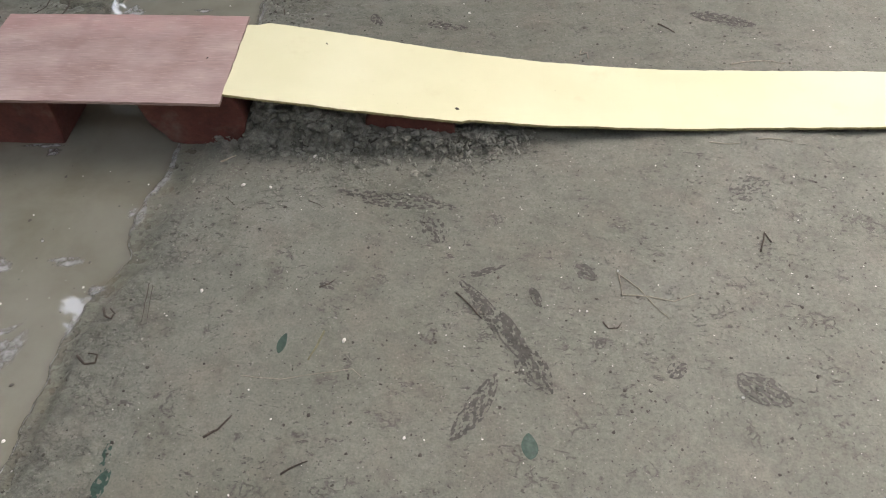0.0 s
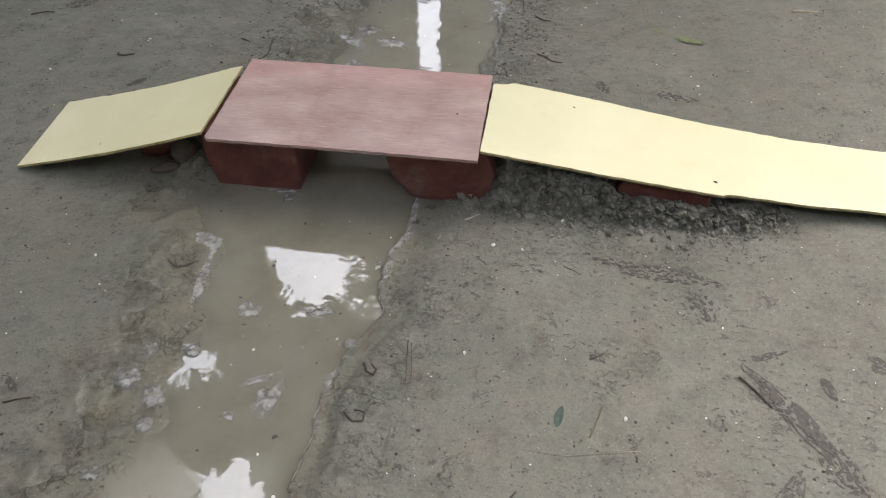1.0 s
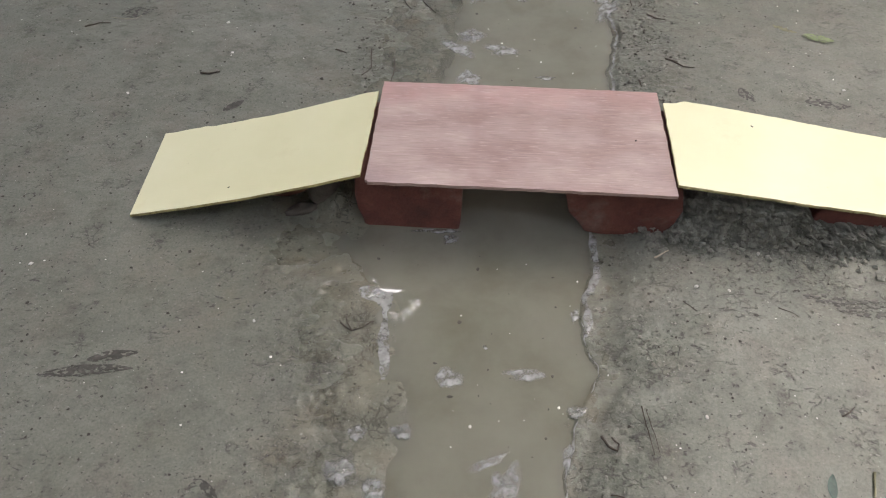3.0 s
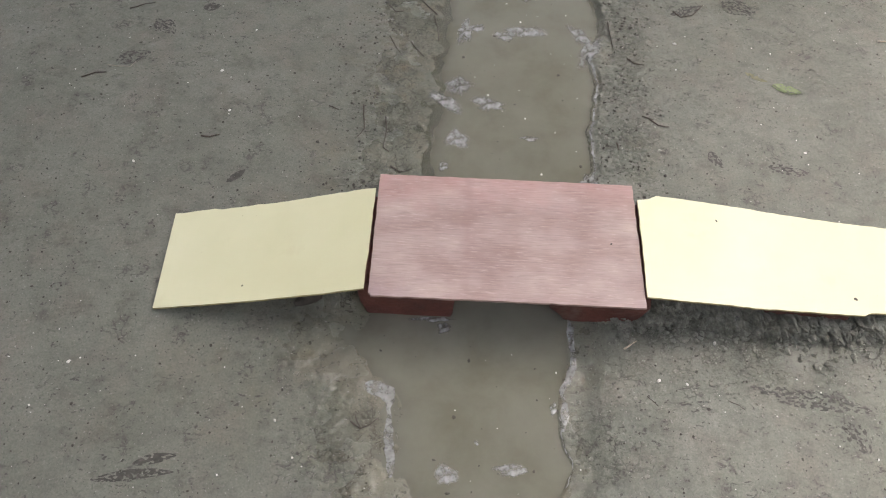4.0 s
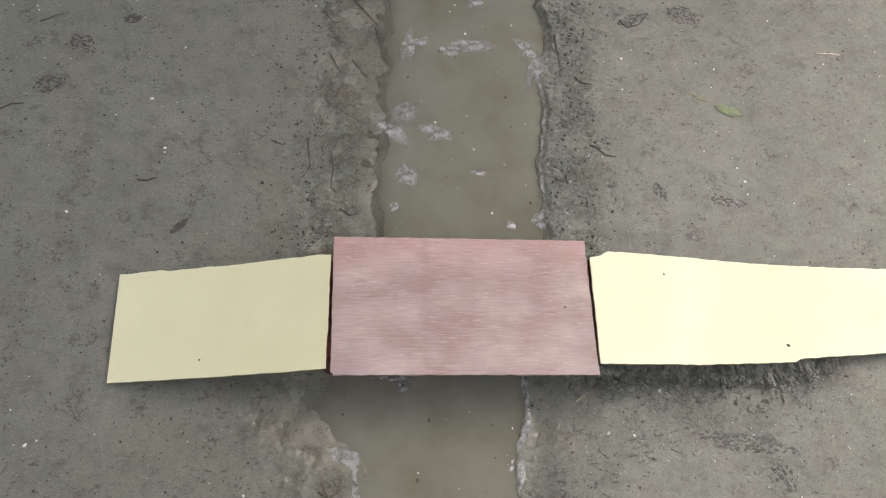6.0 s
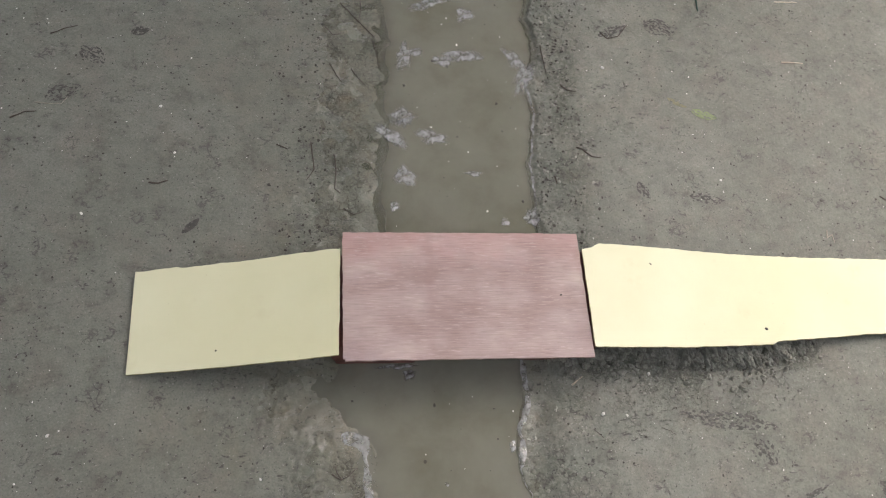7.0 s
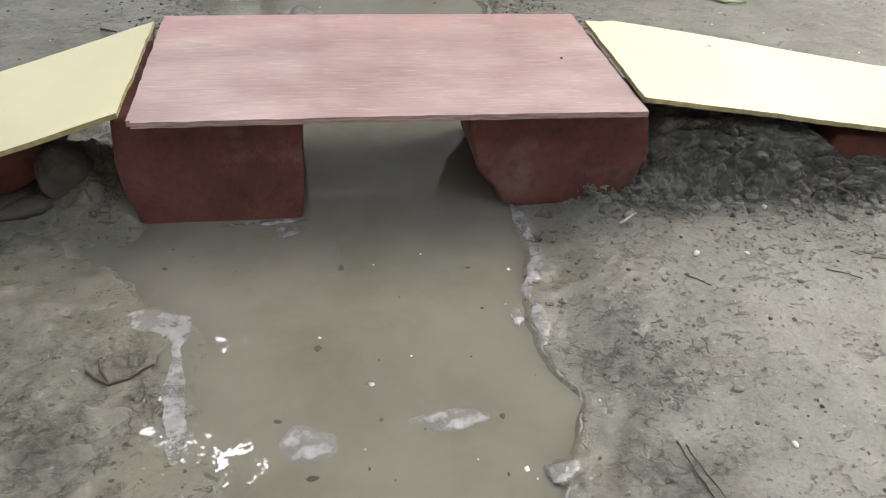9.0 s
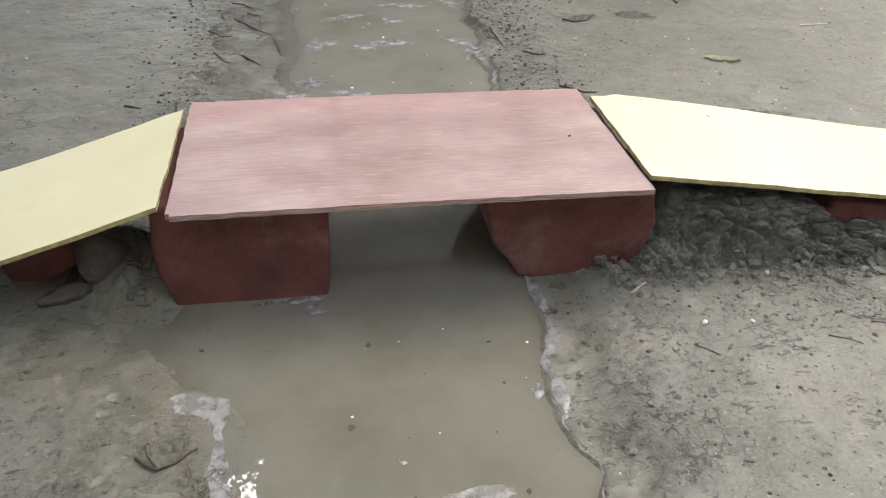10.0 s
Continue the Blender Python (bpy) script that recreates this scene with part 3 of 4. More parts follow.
def chunk(name, place, size, seed, material, label, category, rough=0.35, detail=3):
    bm = bmesh.new()
    bmesh.ops.create_icosphere(bm, subdivisions=detail, radius=1.0)
    for v in bm.verts:
        p = v.co * 1.3 + Vector((seed * 3.1, seed * 1.7, seed))
        v.co *= 1 + rough * (noise.noise(p) + 0.5 * noise.noise(p * 2.3) + 0.3 * noise.noise(p * 5.0))
        v.co = Vector((v.co.x * size[0], v.co.y * size[1], v.co.z * size[2]))
    set_smooth(bm)
    me = bpy.data.meshes.new(name)
    bm.to_mesh(me)
    bm.free()
    me.materials.append(material)
    ob = new(name, me)
    ob.matrix_world = pose(*place, 0, 0, seed * 40)
    return tagged(ob, label, category)


chunk("stone", (-0.208, -0.022, 0.013), (0.022, 0.017, 0.020), 2, STONE, "mud-smeared grey stone propping the short ramp", "stone")
chunk("stone", (-0.226, -0.050, 0.003), (0.018, 0.007, 0.006), 5, STONE, "flat muddy stone in front of the short ramp", "stone")


def scatter(name, places, material, label, category, seed, squash=0.7, rough=0.4, flat=True):
    """Many small lumps in one mesh: places are x, y, radius."""
    bm = bmesh.new()
    bmesh.ops.create_icosphere(bm, subdivisions=1, radius=1.0)
    ico = np.array([v.co[:] for v in bm.verts])
    tri = [tuple(v.index for v in f.verts) for f in bm.faces]
    bm.free()
    rng = np.random.default_rng(seed)
    xs, ys = np.array([p[0] for p in places]), np.array([p[1] for p in places])
    zs = np.maximum(height(xs, ys), WATER)
    verts, faces = [], []
    for (x, y, r), z in zip(places, zs):
        lump = ico * (1 + rough * rng.uniform(-1, 1, (len(ico), 1))) * rng.uniform(0.7, 1.35, 3) * r
        lump[:, 2] *= squash
        faces += [tuple(len(verts) + k for k in f) for f in tri]
        verts += (lump + (x, y, z + r * squash * 0.35)).tolist()
    return tagged(new(name, mesh_of(name, verts, faces, [material], flat=flat)), label, category, kind="stuff")


def along_heap(count, seed):
    rng = np.random.default_rng(seed)
    out = []
    while len(out) < count:
        x = 0.135 + 0.36 * rng.random() ** 1.5
        foot = np.interp(x, [0.13, 0.15, 0.21, 0.29, 0.36, 0.43, 0.50], [-0.072, -0.071, -0.074, -0.082, -0.086, -0.080, -0.058])
        dy = rng.normal(0.001, 0.009)
        r = 0.0007 + 0.0034 * rng.random() ** 3
        y = foot + dy
        top = float(ramp_height(x)) - 0.004
        if z_at(x, y) + r < top or y < -0.085:
            out.append((x, y, r))
    return out


def mud_wall():
    """The heap's front: one crumbly face of packed mud from its foot up to the underside of the long ramp."""
    nu, nv = 520, 84
    verts, faces = [], []
    for i in range(nu):
        x = 0.112 + 0.396 * i / (nu - 1)
        foot = float(np.interp(x, [0.11, 0.15, 0.175, 0.21, 0.25, 0.29, 0.36, 0.43, 0.50], [-0.069, -0.069, -0.067, -0.070, -0.073, -0.077, -0.082, -0.076, -0.055]))
        crest = float(np.interp(x, [0.112, 0.125, 0.158, 0.168, 0.180, 0.215, 0.270, 0.290, 0.302, 0.34, 0.41, 0.47, 0.508], [0.004, 0.013, 0.017, 0.032, 0.045, 0.049, 0.045, 0.038, 0.022, 0.019, 0.016, 0.011, -0.004]))
        foot += 0.006 * noise.noise(Vector((x * 45, 0, 3)))
        crest *= 1 + 0.22 * noise.noise(Vector((x * 40, 8, 3)))
        ground_z = z_at(x, foot - 0.006) - 0.003
        for k in range(nv):
            v = k / (nv - 1)
            if v < 0.75:
                w = v / 0.75
                y, z = foot + 0.017 * w ** 1.1, ground_z + (crest + 0.004) * math.sin(w * math.pi / 2)
            else:
                w = (v - 0.75) / 0.25
                y, z = foot + 0.017 + 0.05 * w, ground_z + (crest + 0.004) * (1 - 0.15 * w)
            p = Vector((x, y, z))
            q = p + Vector((noise.noise(p * 90), noise.noise(p * 90 + Vector((7, 0, 0))), noise.noise(p * 90 + Vector((0, 9, 0))))) * 0.004
            big, small = noise.voronoi(q * 88)[0], noise.voronoi(q * 240)[0]
            a = 0.006 * noise.noise(p * 40 + Vector((0, 5, 0)))
            b = 0.0095 * min(1.0, (big[1] - big[0]) * 1.8) - 0.005
            c = 0.0045 * min(1.0, (small[1] - small[0]) * 2.4) - 0.0022 + 0.0022 * noise.noise(p * 330)
            d = (a + b + c) * min(1.0, 0.25 + v * 3)
            z = min(z + 0.55 * d, float(ramp_height(x)) - 0.0015)
            verts.append((x + 0.4 * d * noise.noise(p * 70), y - d, z))
    for i in range(nu - 1):
        for k in range(nv - 1):
            o = i * nv + k
            faces.append((o, o + nv, o + nv + 1, o + 1))
    return tagged(new("mud_bank", mesh_of("mud_bank", verts, faces, [CLOD])), "bank of crumbly damp grey mud packed under the long ramp", "mud", kind="structure")


mud_wall()
scatter("mud_clods", along_heap(700, 5), CLOD, "crumbly clods of damp grey mud along the long ramp", "mud", 6, 0.85, 0.42)


def spread(count, seed, box, small, large, keep=None):
    rng = np.random.default_rng(seed)
    out = []
    while len(out) < count:
        x, y = rng.uniform(box[0], box[2]), rng.uniform(box[1], box[3])
        if keep and not keep(x, y, rng):
            continue
        out.append((x, y, small + (large - small) * rng.random() ** 3))
    return out


def on_land(x, y, rng):
    if -0.42 < x < 0.16 and abs(y) < 0.085:
        return False
    if 0.15 < x and -0.075 < y < 0.085:
        return False
    return x > float(right_edge(y)) + 0.004 or x < float(left_edge(y)) - 0.06


def near_heap(x, y, rng):
    return on_land(x, y, rng) and rng.random() < math.exp(-((x - 0.27) / 0.16) ** 2 - ((y + 0.10) / 0.06) ** 2)


def by_bank(x, y, rng):
    d = x - float(right_edge(y))
    return on_land(x, y, rng) and (0.003 < d < 0.09 or -0.16 < x < 0) and rng.random() < 0.7


scatter("mud_crumbs", spread(700, 8, (0.08, -0.30, 0.60, -0.05), 0.0004, 0.0018, near_heap), CLOD, "small dark mud crumbs fallen from the heap", "mud", 9)
scatter("mud_crumbs", spread(4200, 10, (-0.70, -0.50, 0.95, 0.65), 0.0004, 0.0017, on_land), CRUMB, "dark crumbs and specks lying on the mud", "debris", 11, 0.4)
scatter("bank_crumbs", spread(420, 12, (-0.30, -0.50, 0.30, 0.65), 0.0006, 0.0028, by_bank), CLOD, "lumps of wet mud along the water's edge", "mud", 13, 0.6)
scatter("bank_crumbs", spread(1100, 16, (-0.32, 0.09, 0.34, 0.65), 0.0005, 0.0024, lambda x, y, rng: on_land(x, y, rng) and rng.random() < math.exp(-(min(abs(x - float(right_edge(y)) - 0.02), abs(float(left_edge(y)) - x - 0.06)) / 0.05) ** 2)), CRUMB, "dark crumbs in the trodden mud beside the water", "debris", 17, 0.5)
scatter("white_grit", spread(650, 14, (-0.70, -0.50, 0.95, 0.65), 0.0003, 0.0012, on_land), GRIT, "tiny white grains of grit on the mud", "grit", 15, 0.5)


def pebble(x, y, r, seed):
    chunk("pebble", (x, y, z_at(x, y) + r * 0.35), (r * 1.2, r * 0.85, r * 0.6), seed, GRIT, "tiny white pebble lying on the grey mud", "pebble", 0.25, 2)["group"] = "white pebbles"


for k, (x, y, r) in enumerate([(0.175, -0.136, 0.0023), (0.313, -0.330, 0.0022), (0.206, -0.139, 0.0016), (0.253, 0.404, 0.0026), (-0.399, 0.312, 0.0022), (-0.487, -0.142, 0.0020),
                               (0.165, -0.279, 0.0018), (-0.484, 0.144, 0.0020), (0.407, 0.207, 0.0018), (-0.374, 0.236, 0.0018), (0.245, -0.085, 0.0022), (-0.245, -0.20, 0.0015)]):
    pebble(x, y, r, k + 1)


for k, (x, y, z, r) in enumerate([(0.246, 0.045, 0.0625, 0.0022), (0.403, -0.036, 0.0345, 0.0028), (-0.299, -0.054, 0.0335, 0.0015), (0.118, -0.002, 0.0757, 0.0012), (0.305, -0.061, 0.0520, 0.0010)]):
    chunk("mud_speck", (x, y, z + r * 0.15), (r * 1.2, r * 0.8, r * 0.4), k + 3, CRUMB, "dark speck of dried mud stuck to the board", "speck", 0.3, 2)["group"] = "specks on the boards"

# ---- leaves, twigs and roots on the mud ----
def leaf(x, y, length, width, turn, material, label, seed=0, ragged=0.0, lift=0.0005, curl=0.0):
    """A leaf lying on the mud and following it; ragged: how far it has rotted into scraps."""
    nu, nv = max(10, int(length / 0.0009)), max(7, int(width / 0.0008))
    ca, sa = math.cos(radians(turn)), math.sin(radians(turn))
    us, vs = np.linspace(0, 1, nu), np.linspace(-1, 1, nv)
    U, V = np.meshgrid(us, vs)
    half = width / 2 * np.sin(np.pi * np.clip(U, 0.002, 0.998)) ** 0.62 * (1 - 0.25 * U)
    lx, ly = (U - 0.5) * length, V * half + 0.05 * length * np.sin(2.6 * U + seed)
    px, py = x + lx * ca - ly * sa, y + lx * sa + ly * ca
    pz = np.maximum(height(px, py), WATER) + lift + curl * (V ** 2) + 0.0004 * np.abs(fbm(px, py, 0.01, 2, seed))
    verts = np.stack([px, py, pz], -1).reshape(-1, 3)
    holes = fbm(lx * 0.6, ly, 0.0034, 4, 80 + seed, 0.7) + 0.35 * perlin(U * 3, V * 2, 90 + seed)
    faces = []
    for j in range(nv - 1):
        for i in range(nu - 1):
            if ragged and holes[j:j + 2, i:i + 2].mean() < ragged - 0.42:
                continue
            a = j * nu + i
            faces.append((a, a + 1, a + nu + 1, a + nu))
    used = sorted({k for f in faces for k in f})
    back = {k: n for n, k in enumerate(used)}
    me = mesh_of("leaf", verts[used], [tuple(back[k] for k in f) for f in faces], [material], flat=True)
    ob = new("leaf", me)
    solid = ob.modifiers.new("thickness", "SOLIDIFY")
    solid.thickness, solid.offset = 0.0003, -1
    return tagged(ob, label, "leaf", "fallen leaves")


ROTTEN = "rotten dark brown leaf pressed into the mud in scraps"
leaf(0.447, -0.300, 0.115, 0.018, -52, ROT, ROTTEN, 1, 0.36)
leaf(0.472, -0.316, 0.062, 0.014, -56, ROT, ROTTEN, 2, 0.22)
leaf(0.490, -0.352, 0.060, 0.032, -58, ROT, ROTTEN, 3, 0.44)
leaf(0.436, -0.392, 0.078, 0.024, 57, ROT, ROTTEN, 4, 0.42)
leaf(0.345, -0.148, 0.135, 0.026, -16, ROT, ROTTEN, 5, 0.50)
leaf(0.385, -0.190, 0.040, 0.030, -60, ROT, ROTTEN, 6, 0.56)
leaf(0.285, -0.267, 0.020, 0.010, -20, ROT, ROTTEN, 7, 0.34)
leaf(0.491, -0.273, 0.028, 0.011, -62, ROT, ROTTEN, 8, 0.28)
leaf(0.540, -0.240, 0.028, 0.020, -30, ROT, ROTTEN, 9, 0.38)
leaf(0.438, -0.240, 0.050, 0.008, 18, ROT, ROTTEN, 10, 0.36)
leaf(0.688, -0.366, 0.050, 0.034, -40, ROT, ROTTEN, 11, 0.40)
leaf(0.550, -0.323, 0.014, 0.010, 40, ROT, ROTTEN, 12, 0.20)
leaf(0.616, -0.350, 0.022, 0.018, 40, ROT, ROTTEN, 13, 0.46)
leaf(0.741, 0.196, 0.085, 0.030, -12, ROT, ROTTEN, 14, 0.36)
leaf(0.380, 0.176, 0.055, 0.018, -4, ROT, ROTTEN, 15, 0.46)
leaf(0.285, 0.188, 0.030, 0.018, -60, ROT, ROTTEN, 16, 0.40)
leaf(0.720, -0.115, 0.050, 0.040, 20, ROT, ROTTEN, 17, 0.56)
leaf(-0.383, -0.268, 0.085, 0.013, 3, ROT, ROTTEN, 18, 0.30)
leaf(-0.364, -0.250, 0.045, 0.013, 14, ROT, ROTTEN, 19, 0.30)
leaf(-0.245, -0.372, 0.028, 0.010, -28, ROT, ROTTEN, 20, 0.26)
leaf(-0.346, 0.127, 0.030, 0.011, 52, ROT, "small dark dead leaf lying on the mud", 21, 0.10)
leaf(-0.438, 0.441, 0.026, 0.017, 10, ROT, "small dark dead leaf lying on the mud", 22, 0.22)
leaf(0.278, 0.476, 0.055, 0.020, 20, ROT, ROTTEN, 23, 0.44)
leaf(0.358, 0.486, 0.055, 0.040, -30, ROT, ROTTEN, 24, 0.48)
leaf(-0.50, 0.395, 0.045, 0.030, -40, ROT, ROTTEN, 25, 0.50)
leaf(-0.53, 0.33, 0.050, 0.030, 30, ROT, ROTTEN, 26, 0.55)
leaf(0.484, -0.429, 0.024, 0.016, 88, TEAL, "small dark green oval leaf lying flat on the mud", 30)
leaf(0.2565, -0.336, 0.022, 0.009, 75, TEAL, "narrow dark green leaf scrap lying on the mud", 31)
leaf(0.132, -0.480, 0.030, 0.014, 80, TEAL, "dark green leaf half sunk in the mud", 32, 0.15)
leaf(0.128, -0.455, 0.030, 0.009, 100, TEAL, "dark green leaf half sunk in the mud", 33, 0.45)
leaf(0.402, 0.321, 0.040, 0.018, -14, LIME, "fresh light green leaf on the bare mud", 34, 0.24, 0.001, 0.001)
leaf(0.363, 0.342, 0.034, 0.010, -30, OLIVE, "faded olive leaf on the bare mud", 35, 0.25)


def strand(name, points, radius, material, label, category, lift=0.0006, thin=0.5, group=""):
    """A twig, stalk or root: a tapering, slightly crooked tube that lies on the mud."""
    pts = []
    for (x0, y0), (x1, y1) in zip(points, points[1:]):
        steps = max(2, int(math.dist((x0, y0), (x1, y1)) / 0.004))
        pts += [(x0 + (x1 - x0) * k / steps, y0 + (y1 - y0) * k / steps) for k in range(steps)]
    pts.append(points[-1])
    verts, faces, sides = [], [], 6
    for k, (x, y) in enumerate(pts):
        a, b = pts[max(0, k - 1)], pts[min(len(pts) - 1, k + 1)]
        d = Vector((b[0] - a[0], b[1] - a[1], 0)).normalized()
        across = Vector((-d.y, d.x, 0))
        r = radius * (1 - (1 - thin) * k / len(pts)) * (1 + 0.25 * noise.noise(Vector((x * 200, y * 200, 0))))
        wob = 0.0006 * noise.noise(Vector((x * 90, y * 90, 5)))
        c = Vector((x, y, z_at(x, y) + lift + r * 0.6)) + across * wob
        for s in range(sides):
            t = 2 * math.pi * s / sides
            verts.append(c + across * (r * math.cos(t)) + Vector((0, 0, r * math.sin(t))))
        if k:
            o = k * sides
            faces += [(o - sides + s, o - sides + (s + 1) % sides, o + (s + 1) % sides, o + s) for s in range(sides)]
    faces += [tuple(range(sides))[::-1], tuple(len(verts) - sides + s for s in range(sides))]
    return tagged(new(name, mesh_of(name, verts, faces, [material])), label, category, group)


def twig(points, radius=0.0011, label="thin dark twig lying on the mud"):
    return strand("twig", points, radius, TWIG, label, "twig", group="twigs")


def root(points, radius=0.0007, label="thin pale root fibre lying on the mud"):
    return strand("root", points, radius, STRAW, label, "root", thin=0.6, group="root fibres")


twig([(-0.404, 0.190), (-0.392, 0.1885), (-0.379, 0.193)], 0.0016)
twig([(0.206, -0.434), (0.217, -0.426), (0.226, -0.412)], 0.0014)
twig([(0.279, -0.464), (0.289, -0.457), (0.300, -0.452)], 0.0010)
twig([(0.414, -0.269), (0.425, -0.280), (0.440, -0.298)], 0.0011)
twig([(0.715, -0.205), (0.721, -0.190), (0.724, -0.178)], 0.0010)
twig([(0.728, -0.192), (0.724, -0.180)], 0.0010)
twig([(0.655, 0.182), (0.668, 0.172), (0.675, 0.165)], 0.0011)
twig([(-0.240, -0.391), (-0.228, -0.386), (-0.217, -0.382)], 0.0011)
twig([(0.110, -0.272), (0.113, -0.292), (0.117, -0.318)], 0.0005)
twig([(0.114, -0.274), (0.119, -0.300), (0.121, -0.315)], 0.0004)
twig([(0.074, -0.303), (0.079, -0.313), (0.086, -0.316), (0.088, -0.310), (0.082, -0.305)], 0.0013, "dark curled twig loop at the water's edge")
twig([(0.070, -0.360), (0.079, -0.368), (0.088, -0.366), (0.088, -0.358), (0.078, -0.356)], 0.0013, "dark curled twig loop at the water's edge")
twig([(0.553, -0.300), (0.558, -0.307), (0.566, -0.306), (0.570, -0.300)], 0.0008, "small dark curled stalk lying on the mud")
twig([(0.280, -0.270), (0.288, -0.265), (0.294, -0.259)], 0.0008)
twig([(0.160, -0.155), (0.166, -0.160), (0.172, -0.166)], 0.0005)
twig([(0.250, -0.155), (0.262, -0.160), (0.268, -0.165)], 0.0005)
twig([(-0.163, -0.197), (-0.152, -0.204), (-0.144, -0.200), (-0.133, -0.190)], 0.0010, "dark crooked twig in the wet mud")
twig([(-0.151, -0.204), (-0.157, -0.195), (-0.159, -0.188)], 0.0008, "dark crooked twig in the wet mud")
twig([(-0.56, 0.43), (-0.54, 0.442), (-0.525, 0.447)], 0.0009)
twig([(-0.592, 0.286), (-0.575, 0.296), (-0.56, 0.298)], 0.0012)

# added dark strands that stand for shaded cracks in the trodden strips beside the water
for points in (
    [(-0.135, 0.531), (-0.12, 0.523), (-0.118, 0.501), (-0.123, 0.477)],
    [(-0.15, 0.507), (-0.136, 0.492), (-0.12, 0.473), (-0.099, 0.447)],
    [(-0.157, 0.578), (-0.14, 0.566), (-0.126, 0.547)],
    [(-0.166, 0.393), (-0.159, 0.379), (-0.149, 0.361)],
    [(-0.135, 0.386), (-0.122, 0.368), (-0.114, 0.358)],
    [(-0.192, 0.257), (-0.19, 0.239), (-0.187, 0.214), (-0.197, 0.197)],
    [(-0.16, 0.238), (-0.157, 0.214), (-0.159, 0.184), (-0.151, 0.178)],
    [(-0.102, 0.44), (-0.097, 0.418), (-0.094, 0.393)],
    [(-0.173, 0.461), (-0.162, 0.447), (-0.149, 0.45)],
    [(0.156, 0.439), (0.158, 0.413), (0.161, 0.387)],
    [(0.18, 0.369), (0.19, 0.36), (0.204, 0.358)],
    [(0.201, 0.252), (0.213, 0.242), (0.227, 0.24)],
    [(0.153, 0.208), (0.156, 0.196)],
    [(0.257, 0.471), (0.267, 0.458), (0.286, 0.464), (0.305, 0.488)],
    [(-0.147, 0.155), (-0.133, 0.146), (-0.121, 0.151)],
    [(-0.239, 0.252), (-0.224, 0.245)],
    [(0.191, 0.256), (0.207, 0.252)],
):
    twig(points, 0.0011, "dark crooked strand standing for a crack in the trodden mud")
strand("grass_stalk", [(0.293, -0.321), (0.289, -0.336), (0.283, -0.353)], 0.0013, OLIVE, "short olive grass stalk lying on the mud", "stalk")
strand("fallen_stem", [(0.437, 0.615), (0.433, 0.560), (0.431, 0.522)], 0.0024, TEAL, "dark green grass stem lying on the mud", "stem")
strand("wood_sliver", [(0.286, 0.540), (0.300, 0.562), (0.313, 0.584)], 0.0028, WOOD, "pale wood sliver lying on the bare mud", "wood")
strand("wood_sliver", [(0.556, 0.426), (0.575, 0.4255), (0.592, 0.424)], 0.0013, WOOD, "thin pale splinter lying on the bare mud", "wood")
strand("wood_sliver", [(0.574, 0.552), (0.615, 0.553)], 0.0013, WOOD, "thin pale splinter lying on the bare mud", "wood")
strand("wood_sliver", [(0.140, -0.098), (0.149, -0.091), (0.155, -0.087)], 0.0011, WOOD, "pale splinter on the mud beside the broken brick", "wood")
root([(0.573, -0.268), (0.600, -0.268), (0.622, -0.272), (0.643, -0.262)])
root([(0.570, -0.240), (0.590, -0.259), (0.604, -0.280), (0.615, -0.294)])
root([(0.572, -0.242), (0.573, -0.268)])
root([(0.553, 0.125), (0.550, 0.112), (0.560, 0.118), (0.561, 0.105)], 0.0009)
root([(0.735, 0.097), (0.760, 0.106), (0.785, 0.108), (0.802, 0.101)])
root([(0.688, -0.046), (0.705, -0.049), (0.722, -0.048)])
root([(0.740, -0.043), (0.765, -0.041), (0.780, -0.045)])
root([(-0.564, 0.313), (-0.545, 0.311), (-0.530, 0.312), (-0.524, 0.321)])
root([(0.225, -0.372), (0.262, -0.374), (0.300, -0.366), (0.325, -0.360), (0.334, -0.368)], 0.0004)


